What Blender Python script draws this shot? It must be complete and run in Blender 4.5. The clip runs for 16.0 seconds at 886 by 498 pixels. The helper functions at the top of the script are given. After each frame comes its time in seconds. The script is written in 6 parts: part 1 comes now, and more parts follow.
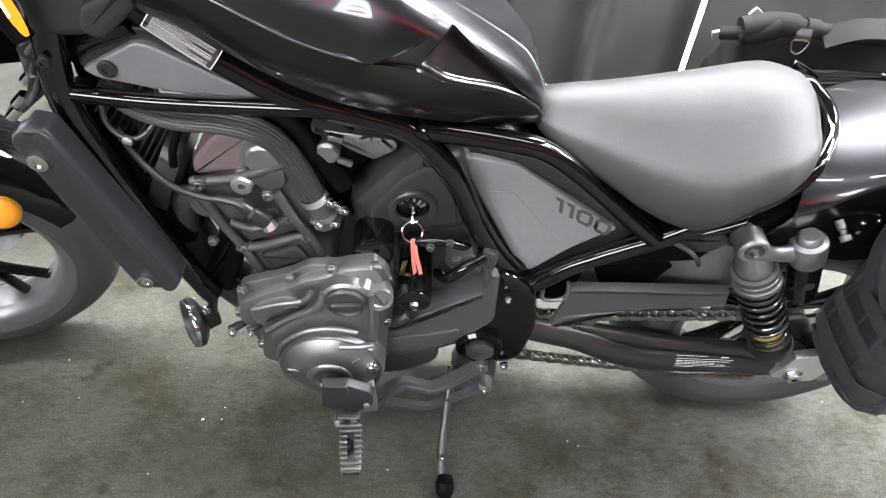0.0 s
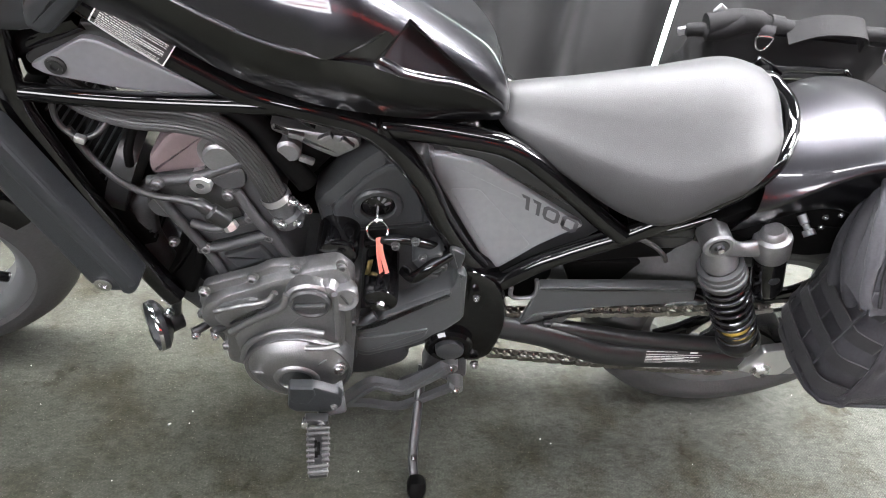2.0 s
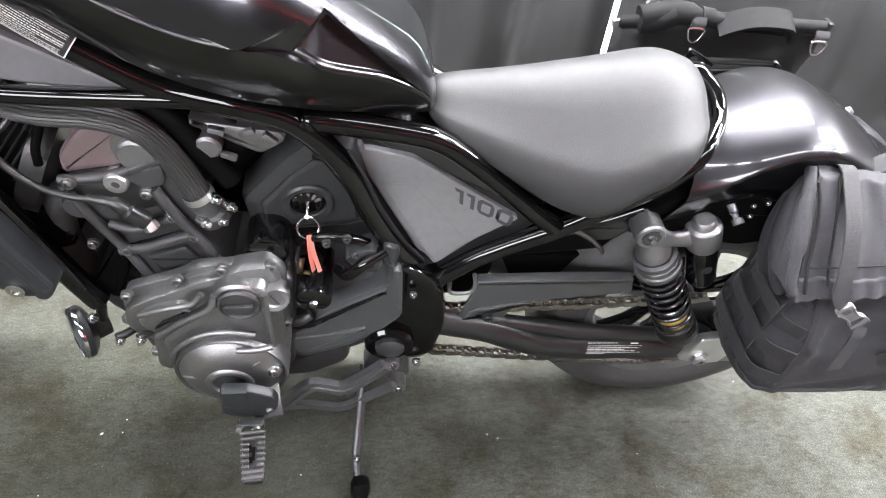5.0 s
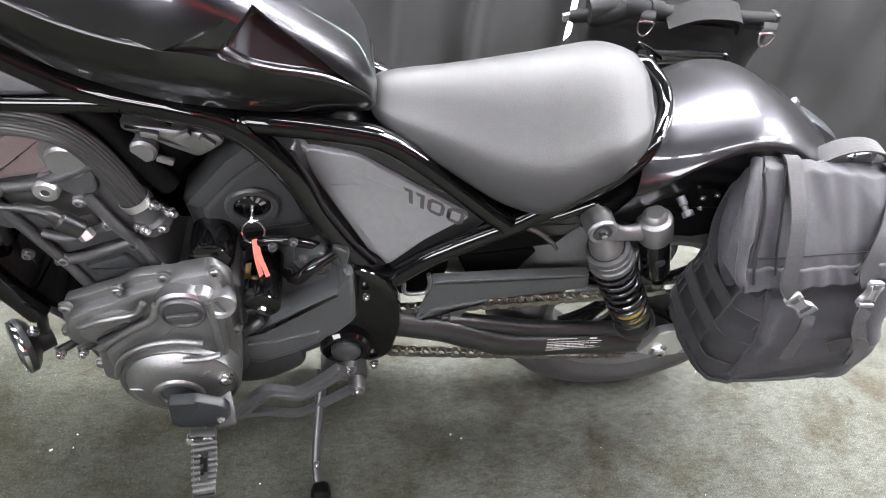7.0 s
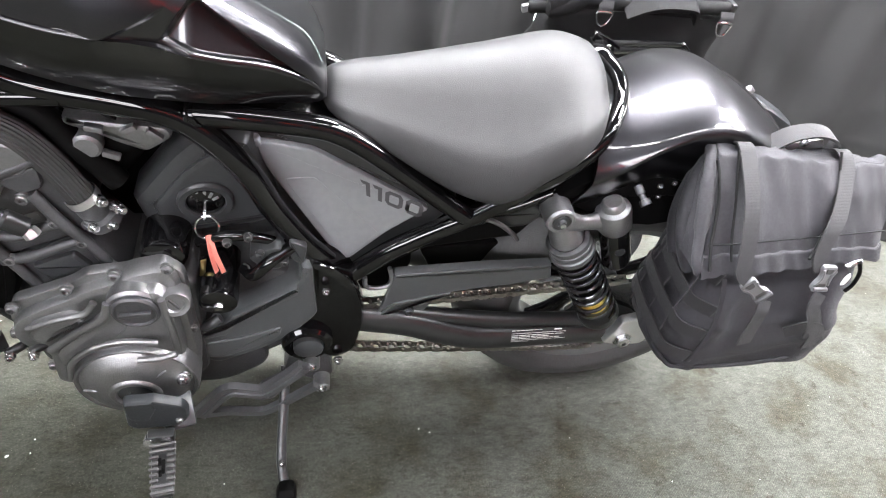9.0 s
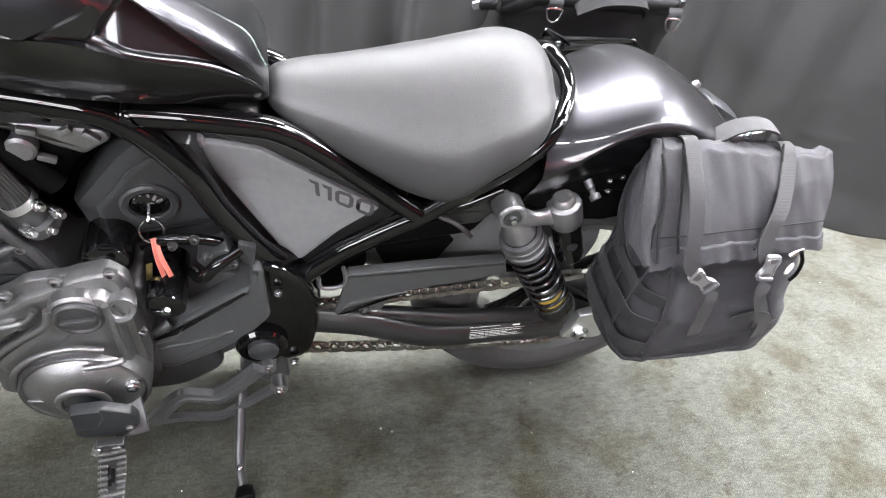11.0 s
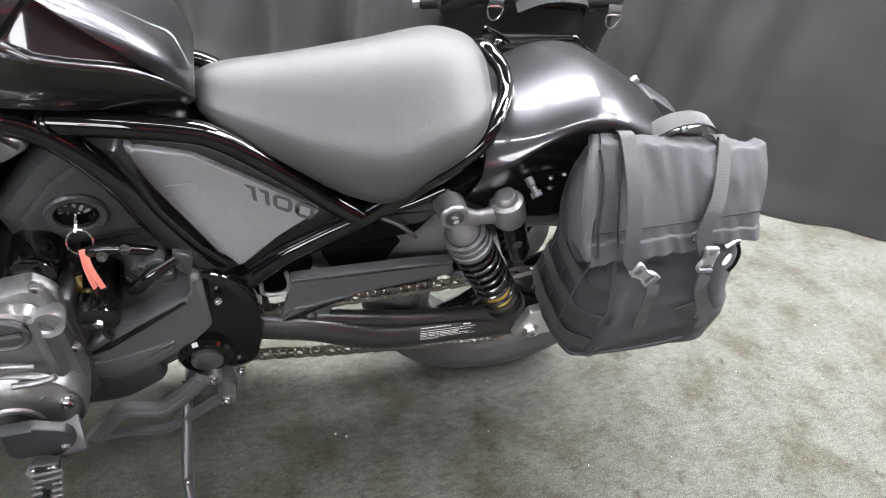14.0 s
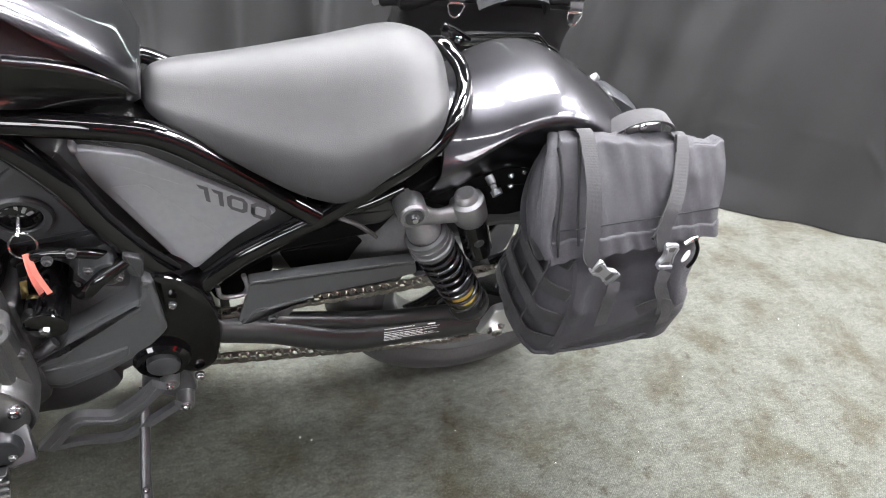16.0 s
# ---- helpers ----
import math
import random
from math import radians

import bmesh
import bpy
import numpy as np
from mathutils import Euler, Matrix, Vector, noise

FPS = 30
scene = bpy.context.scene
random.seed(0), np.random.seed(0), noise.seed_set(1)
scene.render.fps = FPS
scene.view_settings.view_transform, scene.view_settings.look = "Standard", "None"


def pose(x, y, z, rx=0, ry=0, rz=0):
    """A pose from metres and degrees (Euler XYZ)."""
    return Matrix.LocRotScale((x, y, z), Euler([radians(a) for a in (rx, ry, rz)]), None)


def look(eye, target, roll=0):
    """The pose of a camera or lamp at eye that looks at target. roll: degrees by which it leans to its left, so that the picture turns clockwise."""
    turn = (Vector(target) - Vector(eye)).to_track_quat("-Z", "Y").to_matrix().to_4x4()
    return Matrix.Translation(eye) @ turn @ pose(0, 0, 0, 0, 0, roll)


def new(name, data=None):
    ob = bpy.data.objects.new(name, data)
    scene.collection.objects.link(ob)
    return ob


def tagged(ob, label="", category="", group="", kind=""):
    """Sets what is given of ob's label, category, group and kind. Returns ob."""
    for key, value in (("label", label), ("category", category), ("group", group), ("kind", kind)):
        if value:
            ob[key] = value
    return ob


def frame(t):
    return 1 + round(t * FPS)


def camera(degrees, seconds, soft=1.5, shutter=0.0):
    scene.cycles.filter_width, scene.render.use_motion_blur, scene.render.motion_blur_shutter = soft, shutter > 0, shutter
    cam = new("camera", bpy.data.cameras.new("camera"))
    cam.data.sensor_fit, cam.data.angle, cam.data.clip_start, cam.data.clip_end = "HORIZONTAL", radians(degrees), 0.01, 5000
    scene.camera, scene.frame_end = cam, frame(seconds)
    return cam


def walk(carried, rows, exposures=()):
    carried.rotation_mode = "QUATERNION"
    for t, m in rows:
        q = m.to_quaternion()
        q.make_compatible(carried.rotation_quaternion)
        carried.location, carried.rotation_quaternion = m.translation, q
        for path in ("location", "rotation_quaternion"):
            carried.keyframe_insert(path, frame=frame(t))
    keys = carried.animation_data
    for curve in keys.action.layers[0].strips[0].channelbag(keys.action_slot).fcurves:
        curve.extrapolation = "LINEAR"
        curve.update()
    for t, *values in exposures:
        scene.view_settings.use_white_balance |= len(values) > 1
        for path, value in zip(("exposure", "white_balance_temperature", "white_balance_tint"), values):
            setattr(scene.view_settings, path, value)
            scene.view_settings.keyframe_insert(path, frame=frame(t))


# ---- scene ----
cam = camera(70.8, 16.0, soft=1.1)
PATH = [
    (0, (-0.794, -1.02, 1.119), (-0.632, 0.594, -0.05), 7.7),
    (0.5, (-0.786, -1.019, 1.118), (-0.6, 0.594, -0.051), 8.0),
    (1, (-0.779, -1.017, 1.117), (-0.584, 0.595, -0.05), 8.1),
    (1.5, (-0.773, -1.015, 1.115), (-0.562, 0.596, -0.051), 8.3),
    (2, (-0.768, -1.013, 1.115), (-0.548, 0.597, -0.05), 8.3),
    (2.5, (-0.758, -1.012, 1.115), (-0.519, 0.598, -0.047), 8.6),
    (3, (-0.75, -1.011, 1.113), (-0.491, 0.597, -0.047), 8.7),
    (3.5, (-0.744, -1.008, 1.113), (-0.47, 0.596, -0.05), 8.9),
    (4, (-0.737, -1.007, 1.112), (-0.442, 0.592, -0.052), 9.2),
    (6.5, (-0.689, -0.996, 1.109), (-0.296, 0.589, -0.045), 9.4),
    (7, (-0.678, -0.995, 1.109), (-0.267, 0.585, -0.046), 9.4),
    (7.5, (-0.669, -0.995, 1.109), (-0.242, 0.58, -0.048), 9.4),
    (8, (-0.662, -0.996, 1.107), (-0.22, 0.575, -0.048), 9.4),
    (8.5, (-0.654, -0.998, 1.104), (-0.198, 0.568, -0.054), 9.5),
    (9, (-0.646, -0.999, 1.104), (-0.17, 0.563, -0.051), 9.7),
    (11.5, (-0.604, -1.007, 1.108), (-0.03, 0.529, -0.037), 10.1),
    (12, (-0.597, -1.008, 1.109), (-0.004, 0.523, -0.033), 10.1),
    (12.5, (-0.589, -1.009, 1.11), (0.019, 0.519, -0.029), 10.1),
    (13, (-0.583, -1.009, 1.109), (0.038, 0.513, -0.03), 10.2),
    (13.5, (-0.577, -1.009, 1.11), (0.063, 0.506, -0.028), 10.5),
    (14, (-0.571, -1.008, 1.111), (0.08, 0.504, -0.025), 10.3),
    (14.5, (-0.565, -1.007, 1.112), (0.101, 0.503, -0.017), 10.4),
    (15, (-0.557, -1.006, 1.113), (0.124, 0.497, -0.017), 10.4),
    (15.5, (-0.551, -1.007, 1.11), (0.156, 0.486, -0.018), 11.0),
    (16, (-0.543, -1.007, 1.11), (0.178, 0.479, -0.018), 11.1),
]
walk(cam, [(t, look(eye, target, roll)) for t, eye, target, roll in PATH], exposures=[(0.0, 1.42), (4.0, 1.41), (8.0, 1.40), (12.0, 1.34), (16.0, 1.22)])

# ---- world and lights ----
world = bpy.data.worlds.new("room_world")
scene.world = world
world.use_nodes = True
world.node_tree.nodes["Background"].inputs[0].default_value = (0.9, 0.95, 1.0, 1)
world.node_tree.nodes["Background"].inputs[1].default_value = 0.008
LAMP = 98.0         # strength of the ceiling strips
LEAN_ANGLE = 11.0   # the motorcycle rests on its side stand


# ---- materials ----
def material(name, colour, rough=0.5, metal=0.0, coat=0.0, var=0.15, scale=30.0, bump=0.0, bscale=200.0, spec=0.5,
             colour2=None, fine=None, rough_var=0.1, sheen=0.0):
    m = bpy.data.materials.new(name)
    m.use_nodes = True
    nt = m.node_tree
    b = nt.nodes["Principled BSDF"]
    b.inputs["Metallic"].default_value = metal
    b.inputs["Coat Weight"].default_value = coat
    b.inputs["Coat Roughness"].default_value = 0.03
    b.inputs["Specular IOR Level"].default_value = spec
    b.inputs["Sheen Weight"].default_value = sheen
    tc = nt.nodes.new("ShaderNodeTexCoord")
    n1 = nt.nodes.new("ShaderNodeTexNoise")
    n1.inputs["Scale"].default_value = scale
    n1.inputs["Detail"].default_value = 6
    n1.inputs["Roughness"].default_value = 0.65
    nt.links.new(tc.outputs["Object"], n1.inputs["Vector"])
    n2 = nt.nodes.new("ShaderNodeTexNoise")
    n2.inputs["Scale"].default_value = fine or scale * 9
    n2.inputs["Detail"].default_value = 4
    nt.links.new(tc.outputs["Object"], n2.inputs["Vector"])
    mixf = nt.nodes.new("ShaderNodeMath")
    mixf.operation = "MULTIPLY_ADD"
    mixf.inputs[1].default_value = 0.5
    nt.links.new(n1.outputs["Fac"], mixf.inputs[0])
    half = nt.nodes.new("ShaderNodeMath")
    half.operation = "MULTIPLY"
    half.inputs[1].default_value = 0.5
    nt.links.new(n2.outputs["Fac"], half.inputs[0])
    nt.links.new(half.outputs[0], mixf.inputs[2])
    ramp = nt.nodes.new("ShaderNodeValToRGB")
    ramp.color_ramp.elements[0].position = 0.3
    ramp.color_ramp.elements[1].position = 0.7
    c2 = colour2 or tuple(min(1, c * (1 + var)) for c in colour)
    ramp.color_ramp.elements[0].color = (*[c * (1 - var) for c in colour], 1)
    ramp.color_ramp.elements[1].color = (*c2, 1)
    nt.links.new(mixf.outputs[0], ramp.inputs[0])
    nt.links.new(ramp.outputs[0], b.inputs["Base Color"])
    rr = nt.nodes.new("ShaderNodeMapRange")
    rr.inputs["To Min"].default_value = max(0.02, rough * (1 - rough_var))
    rr.inputs["To Max"].default_value = min(1, rough * (1 + rough_var))
    nt.links.new(n1.outputs["Fac"], rr.inputs["Value"])
    nt.links.new(rr.outputs[0], b.inputs["Roughness"])
    if bump:
        bt = nt.nodes.new("ShaderNodeTexNoise")
        bt.inputs["Scale"].default_value = bscale
        bt.inputs["Detail"].default_value = 3
        nt.links.new(tc.outputs["Object"], bt.inputs["Vector"])
        bp = nt.nodes.new("ShaderNodeBump")
        bp.inputs["Strength"].default_value = bump
        bp.inputs["Distance"].default_value = 0.002
        nt.links.new(bt.outputs["Fac"], bp.inputs["Height"])
        nt.links.new(bp.outputs[0], b.inputs["Normal"])
    return m


def glow(name, colour, strength):
    m = bpy.data.materials.new(name)
    m.use_nodes = True
    nt = m.node_tree
    nt.nodes.remove(nt.nodes["Principled BSDF"])
    e = nt.nodes.new("ShaderNodeEmission")
    e.inputs[0].default_value = (*colour, 1)
    e.inputs[1].default_value = strength
    nt.links.new(e.outputs[0], nt.nodes["Material Output"].inputs[0])
    return m


def woven(name, colour, scale, strength, rough=0.85, stains=0.12):
    """Cloth: crossed threads as relief, with a slow change of tone."""
    m = material(name, colour, rough, var=stains, scale=5, fine=160, sheen=0.15, spec=0.25)
    nt = m.node_tree
    b = nt.nodes["Principled BSDF"]
    tc = nt.nodes.new("ShaderNodeTexCoord")
    heights = []
    for axis in ("X", "Z"):
        w = nt.nodes.new("ShaderNodeTexWave")
        w.bands_direction = axis
        w.inputs["Scale"].default_value = scale
        w.inputs["Distortion"].default_value = 1.5
        w.inputs["Detail Scale"].default_value = 4
        nt.links.new(tc.outputs["Object"], w.inputs["Vector"])
        heights.append(w)
    add = nt.nodes.new("ShaderNodeMath")
    add.operation = "ADD"
    nt.links.new(heights[0].outputs["Fac"], add.inputs[0])
    nt.links.new(heights[1].outputs["Fac"], add.inputs[1])
    bp = nt.nodes.new("ShaderNodeBump")
    bp.inputs["Strength"].default_value = strength
    bp.inputs["Distance"].default_value = 0.001
    nt.links.new(add.outputs[0], bp.inputs["Height"])
    nt.links.new(bp.outputs[0], b.inputs["Normal"])
    return m


gloss_black = material("gloss_black_enamel", (0.003, 0.003, 0.0033), 0.08, coat=1.0, var=0.2, rough_var=0.3, spec=0.0)
tank_paint = material("metallic_black_paint", (0.036, 0.036, 0.040), 0.33, metal=1.0, coat=1.0, var=0.08, scale=500, fine=2000, rough_var=0.03)
seat_vinyl = material("black_seat_vinyl", (0.024, 0.0245, 0.0255), 0.58, var=0.12, scale=8, bump=0.25, bscale=900, rough_var=0.15)
satin_black = material("satin_black_plastic", (0.014, 0.0145, 0.015), 0.30, spec=0.5, coat=0.15, var=0.2, scale=20, bump=0.15, bscale=700)
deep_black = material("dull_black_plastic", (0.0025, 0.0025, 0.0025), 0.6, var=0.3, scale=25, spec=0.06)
shroud_grey = material("dark_grey_shroud_plastic", (0.019, 0.021, 0.023), 0.36, spec=0.35, var=0.12, scale=15, bump=0.2, bscale=900)
panel_grey = material("metallic_grey_plastic", (0.20, 0.20, 0.215), 0.38, metal=0.35, var=0.08, scale=12, bump=0.05, bscale=1200)
panel_face = material("satin_grey_side_panel", (0.230, 0.236, 0.250), 0.40, metal=0.3, var=0.08, scale=10, bump=0.05, bscale=1200)
engine_grey = material("painted_engine_casting", (0.26, 0.26, 0.265), 0.34, metal=0.9, var=0.15, scale=35, bump=0.35, bscale=600)
engine_dark = material("dark_engine_casting", (0.078, 0.079, 0.082), 0.38, metal=0.5, spec=0.3, var=0.2, scale=35, bump=0.35, bscale=600)
engine_mid = material("black_cover_satin", (0.034, 0.036, 0.038), 0.33, metal=0.1, var=0.15, scale=18, bump=0.15, bscale=900)
cover_slate = material("slate_cover_satin", (0.055, 0.058, 0.060), 0.36, var=0.12, scale=18, bump=0.15, bscale=900)
# grey cover; the red in its colour stands for the sign's reflection
head_cover = material("cam_cover_sign_tint", (0.19, 0.145, 0.15), 0.38, metal=0.4, var=0.1, scale=22, bump=0.2, bscale=600)
bracket_grey = material("grey_bracket_casting", (0.115, 0.117, 0.122), 0.32, metal=0.5, var=0.12, scale=30, bump=0.25, bscale=600)
bare_alloy = material("bare_aluminium", (0.72, 0.72, 0.73), 0.40, metal=1.0, var=0.1, scale=40, bump=0.1)
cast_alloy = material("grey_cast_aluminium", (0.25, 0.25, 0.258), 0.38, metal=0.8, var=0.12, scale=40, bump=0.3, bscale=500)
steel = material("zinc_plated_steel", (0.55, 0.55, 0.56), 0.25, metal=1.0, var=0.1, scale=60)
spring_steel = material("dark_spring_steel", (0.05, 0.05, 0.055), 0.2, metal=0.8, coat=1.0, var=0.1)
chrome = material("polished_steel", (0.75, 0.75, 0.76), 0.08, metal=1.0, var=0.05)
rubber = material("tyre_rubber", (0.050, 0.050, 0.050), 0.60, var=0.25, scale=18, bump=0.3, bscale=350)
peg_rubber = material("ribbed_peg_rubber", (0.055, 0.055, 0.055), 0.5, var=0.2, scale=40)
hose_rubber = material("ribbed_rubber_hose", (0.032, 0.032, 0.032), 0.42, var=0.3, scale=40, bump=0.3, bscale=300, spec=0.4)
rim_grey = material("grey_painted_rim", (0.16, 0.165, 0.17), 0.35, metal=0.6, var=0.1)
chain_steel = material("oiled_chain_steel", (0.42, 0.40, 0.37), 0.28, metal=1.0, var=0.25, scale=90)
brass = material("brass_key_blade", (0.62, 0.48, 0.20), 0.3, metal=1.0)
tag_red = material("salmon_paper_tag", (0.72, 0.22, 0.17), 0.6, var=0.12)
cordura = material("charcoal_cordura", (0.0255, 0.0252, 0.0295), 0.72, var=0.3, scale=7, fine=240, bump=0.45, bscale=1100, sheen=0.05, spec=0.3)
webbing = woven("black_nylon_webbing", (0.016, 0.016, 0.018), 230, 0.2, rough=0.65)
buckle_grey = material("grey_moulded_buckle", (0.22, 0.22, 0.23), 0.32, metal=0.5, var=0.1)
buckle_mid = material("mid_grey_moulded_buckle", (0.13, 0.13, 0.14), 0.32, metal=0.5, var=0.1)
buckle_dark = material("dark_moulded_buckle", (0.06, 0.06, 0.06), 0.4, var=0.1)
label_white = material("printed_white", (0.80, 0.80, 0.78), 0.45, var=0.04)
label_black = material("label_black", (0.015, 0.015, 0.015), 0.4, var=0.2)
amber = material("amber_lens", (0.85, 0.33, 0.02), 0.15, coat=1.0, var=0.1)
yellow_mark = material("yellow_decal", (0.70, 0.48, 0.10), 0.45, var=0.1)
print_grey = material("dark_grey_print", (0.055, 0.055, 0.06), 0.4, var=0.1)
lens_white = material("clear_lamp_lens", (0.75, 0.75, 0.77), 0.12, coat=0.6, var=0.05)
lint_white = material("pale_lint", (0.75, 0.74, 0.70), 0.8, var=0.1)
plaster = material("dark_ceiling_board", (0.045, 0.045, 0.047), 0.85, var=0.05, scale=6, bump=0.2)
wall_paint = material("charcoal_wall_paint", (0.012, 0.012, 0.013), 0.8, var=0.06, scale=3, bump=0.1)
black_canvas = material("black_coated_canvas", (0.0060, 0.0060, 0.0065), 0.75, var=0.35, scale=9, fine=240, bump=0.4, bscale=900, spec=0.2)
curtain_cloth = material("black_drape", (0.0076, 0.0077, 0.0085), 0.60, var=0.2, scale=2.5, fine=300, bump=0.25, bscale=700, sheen=0.08)
panel_glow = glow("ceiling_panel_light", (1.0, 0.985, 1.015), LAMP * 0.40)
strip_glow = glow("ceiling_strip_light", (1.0, 0.985, 1.015), LAMP * 0.165)
slit_glow = glow("drape_gap_glow", (0.86, 1.0, 0.98), 6.0)
# added fill light, no part of the sign itself
fill_glow = glow("fill_panel_glow", (0.87, 0.87, 0.91), 8.6)
sign_board = material("dark_sign_board", (0.010, 0.010, 0.011), 0.5)
sign_red = glow("red_sign_glow", (1.0, 0.06, 0.05), 2.0)


def carpet_material():
    m = bpy.data.materials.new("mottled_olive_grey_carpet")
    m.use_nodes = True
    nt = m.node_tree
    b = nt.nodes["Principled BSDF"]
    b.inputs["Roughness"].default_value = 0.95
    b.inputs["Specular IOR Level"].default_value = 0.15
    b.inputs["Sheen Weight"].default_value = 0.1
    tc = nt.nodes.new("ShaderNodeTexCoord")

    def noise_node(scale, detail, rough=0.6):
        n = nt.nodes.new("ShaderNodeTexNoise")
        n.inputs["Scale"].default_value = scale
        n.inputs["Detail"].default_value = detail
        n.inputs["Roughness"].default_value = rough
        nt.links.new(tc.outputs["Object"], n.inputs["Vector"])
        return n

    def ramp(src, stops):
        r = nt.nodes.new("ShaderNodeValToRGB")
        el = r.color_ramp.elements
        while len(el) < len(stops):
            el.new(0.5)
        for e, (p, c) in zip(el, stops):
            e.position, e.color = p, (*c, 1)
        nt.links.new(src, r.inputs[0])
        return r

    def mix(kind, fac, a, bb):
        x = nt.nodes.new("ShaderNodeMix")
        x.data_type, x.blend_type = "RGBA", kind
        if isinstance(fac, float):
            x.inputs[0].default_value = fac
        else:
            nt.links.new(fac, x.inputs[0])
        nt.links.new(a, x.inputs[6])
        nt.links.new(bb, x.inputs[7])
        return x.outputs[2]

    def stretched(x, y, turn=0.0):
        mp = nt.nodes.new("ShaderNodeMapping")
        mp.inputs["Scale"].default_value = (x, y, 1)
        mp.inputs["Rotation"].default_value = (0, 0, turn)
        nt.links.new(tc.outputs["Object"], mp.inputs["Vector"])
        return mp.outputs[0]

    tufts = noise_node(215, 3, 0.7)
    base = ramp(tufts.outputs["Fac"], [(0.30, (0.034, 0.036, 0.032)), (0.46, (0.053, 0.056, 0.050)), (0.56, (0.064, 0.067, 0.061)), (0.72, (0.094, 0.097, 0.089))])
    # crossed yarns
    yarn = nt.nodes.new("ShaderNodeTexWave")
    yarn.inputs["Scale"].default_value = 78
    yarn.inputs["Distortion"].default_value = 3.0
    yarn.inputs["Detail"].default_value = 3
    yarn.inputs["Detail Scale"].default_value = 3.0
    nt.links.new(stretched(1, 1, 0.9), yarn.inputs["Vector"])
    yr = ramp(yarn.outputs["Fac"], [(0.1, (0.88, 0.88, 0.87)), (0.7, (1.05, 1.05, 1.04))])
    out = mix("MULTIPLY", 1.0, base.outputs[0], yr.outputs[0])
    streak = noise_node(75, 5, 0.75)
    nt.links.new(stretched(0.5, 1.0, 0.06), streak.inputs["Vector"])
    st = ramp(streak.outputs["Fac"], [(0.34, (0.66, 0.66, 0.62)), (0.52, (1.0, 1.0, 0.98)), (0.68, (1.22, 1.21, 1.17))])
    out = mix("MULTIPLY", 1.0, out, st.outputs[0])
    patch = noise_node(6, 6, 0.65)
    warm = ramp(patch.outputs["Fac"], [(0.36, (0.60, 0.54, 0.42)), (0.52, (1.0, 1.0, 0.97)), (0.66, (1.18, 1.18, 1.16))])
    out = mix("MULTIPLY", 1.0, out, warm.outputs[0])
    # uneven floor light put into the colour: paler towards +x, with a ragged edge
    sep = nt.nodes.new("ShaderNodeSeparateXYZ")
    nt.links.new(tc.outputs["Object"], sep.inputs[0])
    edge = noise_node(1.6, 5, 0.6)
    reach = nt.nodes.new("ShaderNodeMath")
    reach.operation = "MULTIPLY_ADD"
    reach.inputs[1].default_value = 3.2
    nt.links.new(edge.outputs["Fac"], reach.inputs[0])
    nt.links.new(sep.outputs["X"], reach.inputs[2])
    floor_light = nt.nodes.new("ShaderNodeMapRange")
    floor_light.inputs["From Min"].default_value = 0.25
    floor_light.inputs["From Max"].default_value = 1.45
    nt.links.new(reach.outputs[0], floor_light.inputs["Value"])
    floor_light_tint = ramp(floor_light.outputs[0], [(0.0, (0.58, 0.58, 0.53)), (0.55, (0.88, 0.88, 0.85)), (1.0, (1.12, 1.12, 1.12))])
    out = mix("MULTIPLY", 1.0, out, floor_light_tint.outputs[0])
    mark = noise_node(11, 6, 0.7)
    mk = ramp(mark.outputs["Fac"], [(0.33, (0.42, 0.36, 0.27)), (0.40, (1.0, 1.0, 1.0))])
    out = mix("MULTIPLY", 0.8, out, mk.outputs[0])
    flecks = noise_node(640, 1, 0.4)
    fl = ramp(flecks.outputs["Fac"], [(0.74, (0, 0, 0)), (0.79, (1, 1, 1))])
    pale = ramp(patch.outputs["Fac"], [(0.0, (0.30, 0.29, 0.24)), (1.0, (0.30, 0.29, 0.24))])
    out = mix("MIX", fl.outputs[0], out, pale.outputs[0])
    nt.links.new(out, b.inputs["Base Color"])
    bp = nt.nodes.new("ShaderNodeBump")
    bp.inputs["Strength"].default_value = 0.25
    bp.inputs["Distance"].default_value = 0.004
    nt.links.new(tufts.outputs["Fac"], bp.inputs["Height"])
    nt.links.new(bp.outputs[0], b.inputs["Normal"])
    return m


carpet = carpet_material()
white_enamel = material("white_lamp_housing", (0.7, 0.7, 0.7), 0.4, var=0.05)


# ---- mesh tools ----
def link_mesh(name, verts, faces, mat, parent, label="", sharp=40.0):
    me = bpy.data.meshes.new(name)
    me.from_pydata([tuple(v) for v in verts], [], faces)
    bm = bmesh.new()
    bm.from_mesh(me)
    bmesh.ops.recalc_face_normals(bm, faces=bm.faces)
    bm.to_mesh(me)
    bm.free()
    me.shade_smooth()
    me.set_sharp_from_angle(angle=radians(sharp))
    me.materials.append(mat)
    ob = new(name, me)
    ob.parent = parent
    if label:
        tagged(ob, label)
    return ob


def part(name, bm, mat, parent, label="", sharp=35.0):
    bmesh.ops.recalc_face_normals(bm, faces=bm.faces)
    me = bpy.data.meshes.new(name)
    bm.to_mesh(me)
    bm.free()
    me.shade_smooth()
    me.set_sharp_from_angle(angle=radians(sharp))
    me.materials.append(mat)
    ob = new(name, me)
    ob.parent = parent
    if label:
        tagged(ob, label)
    return ob


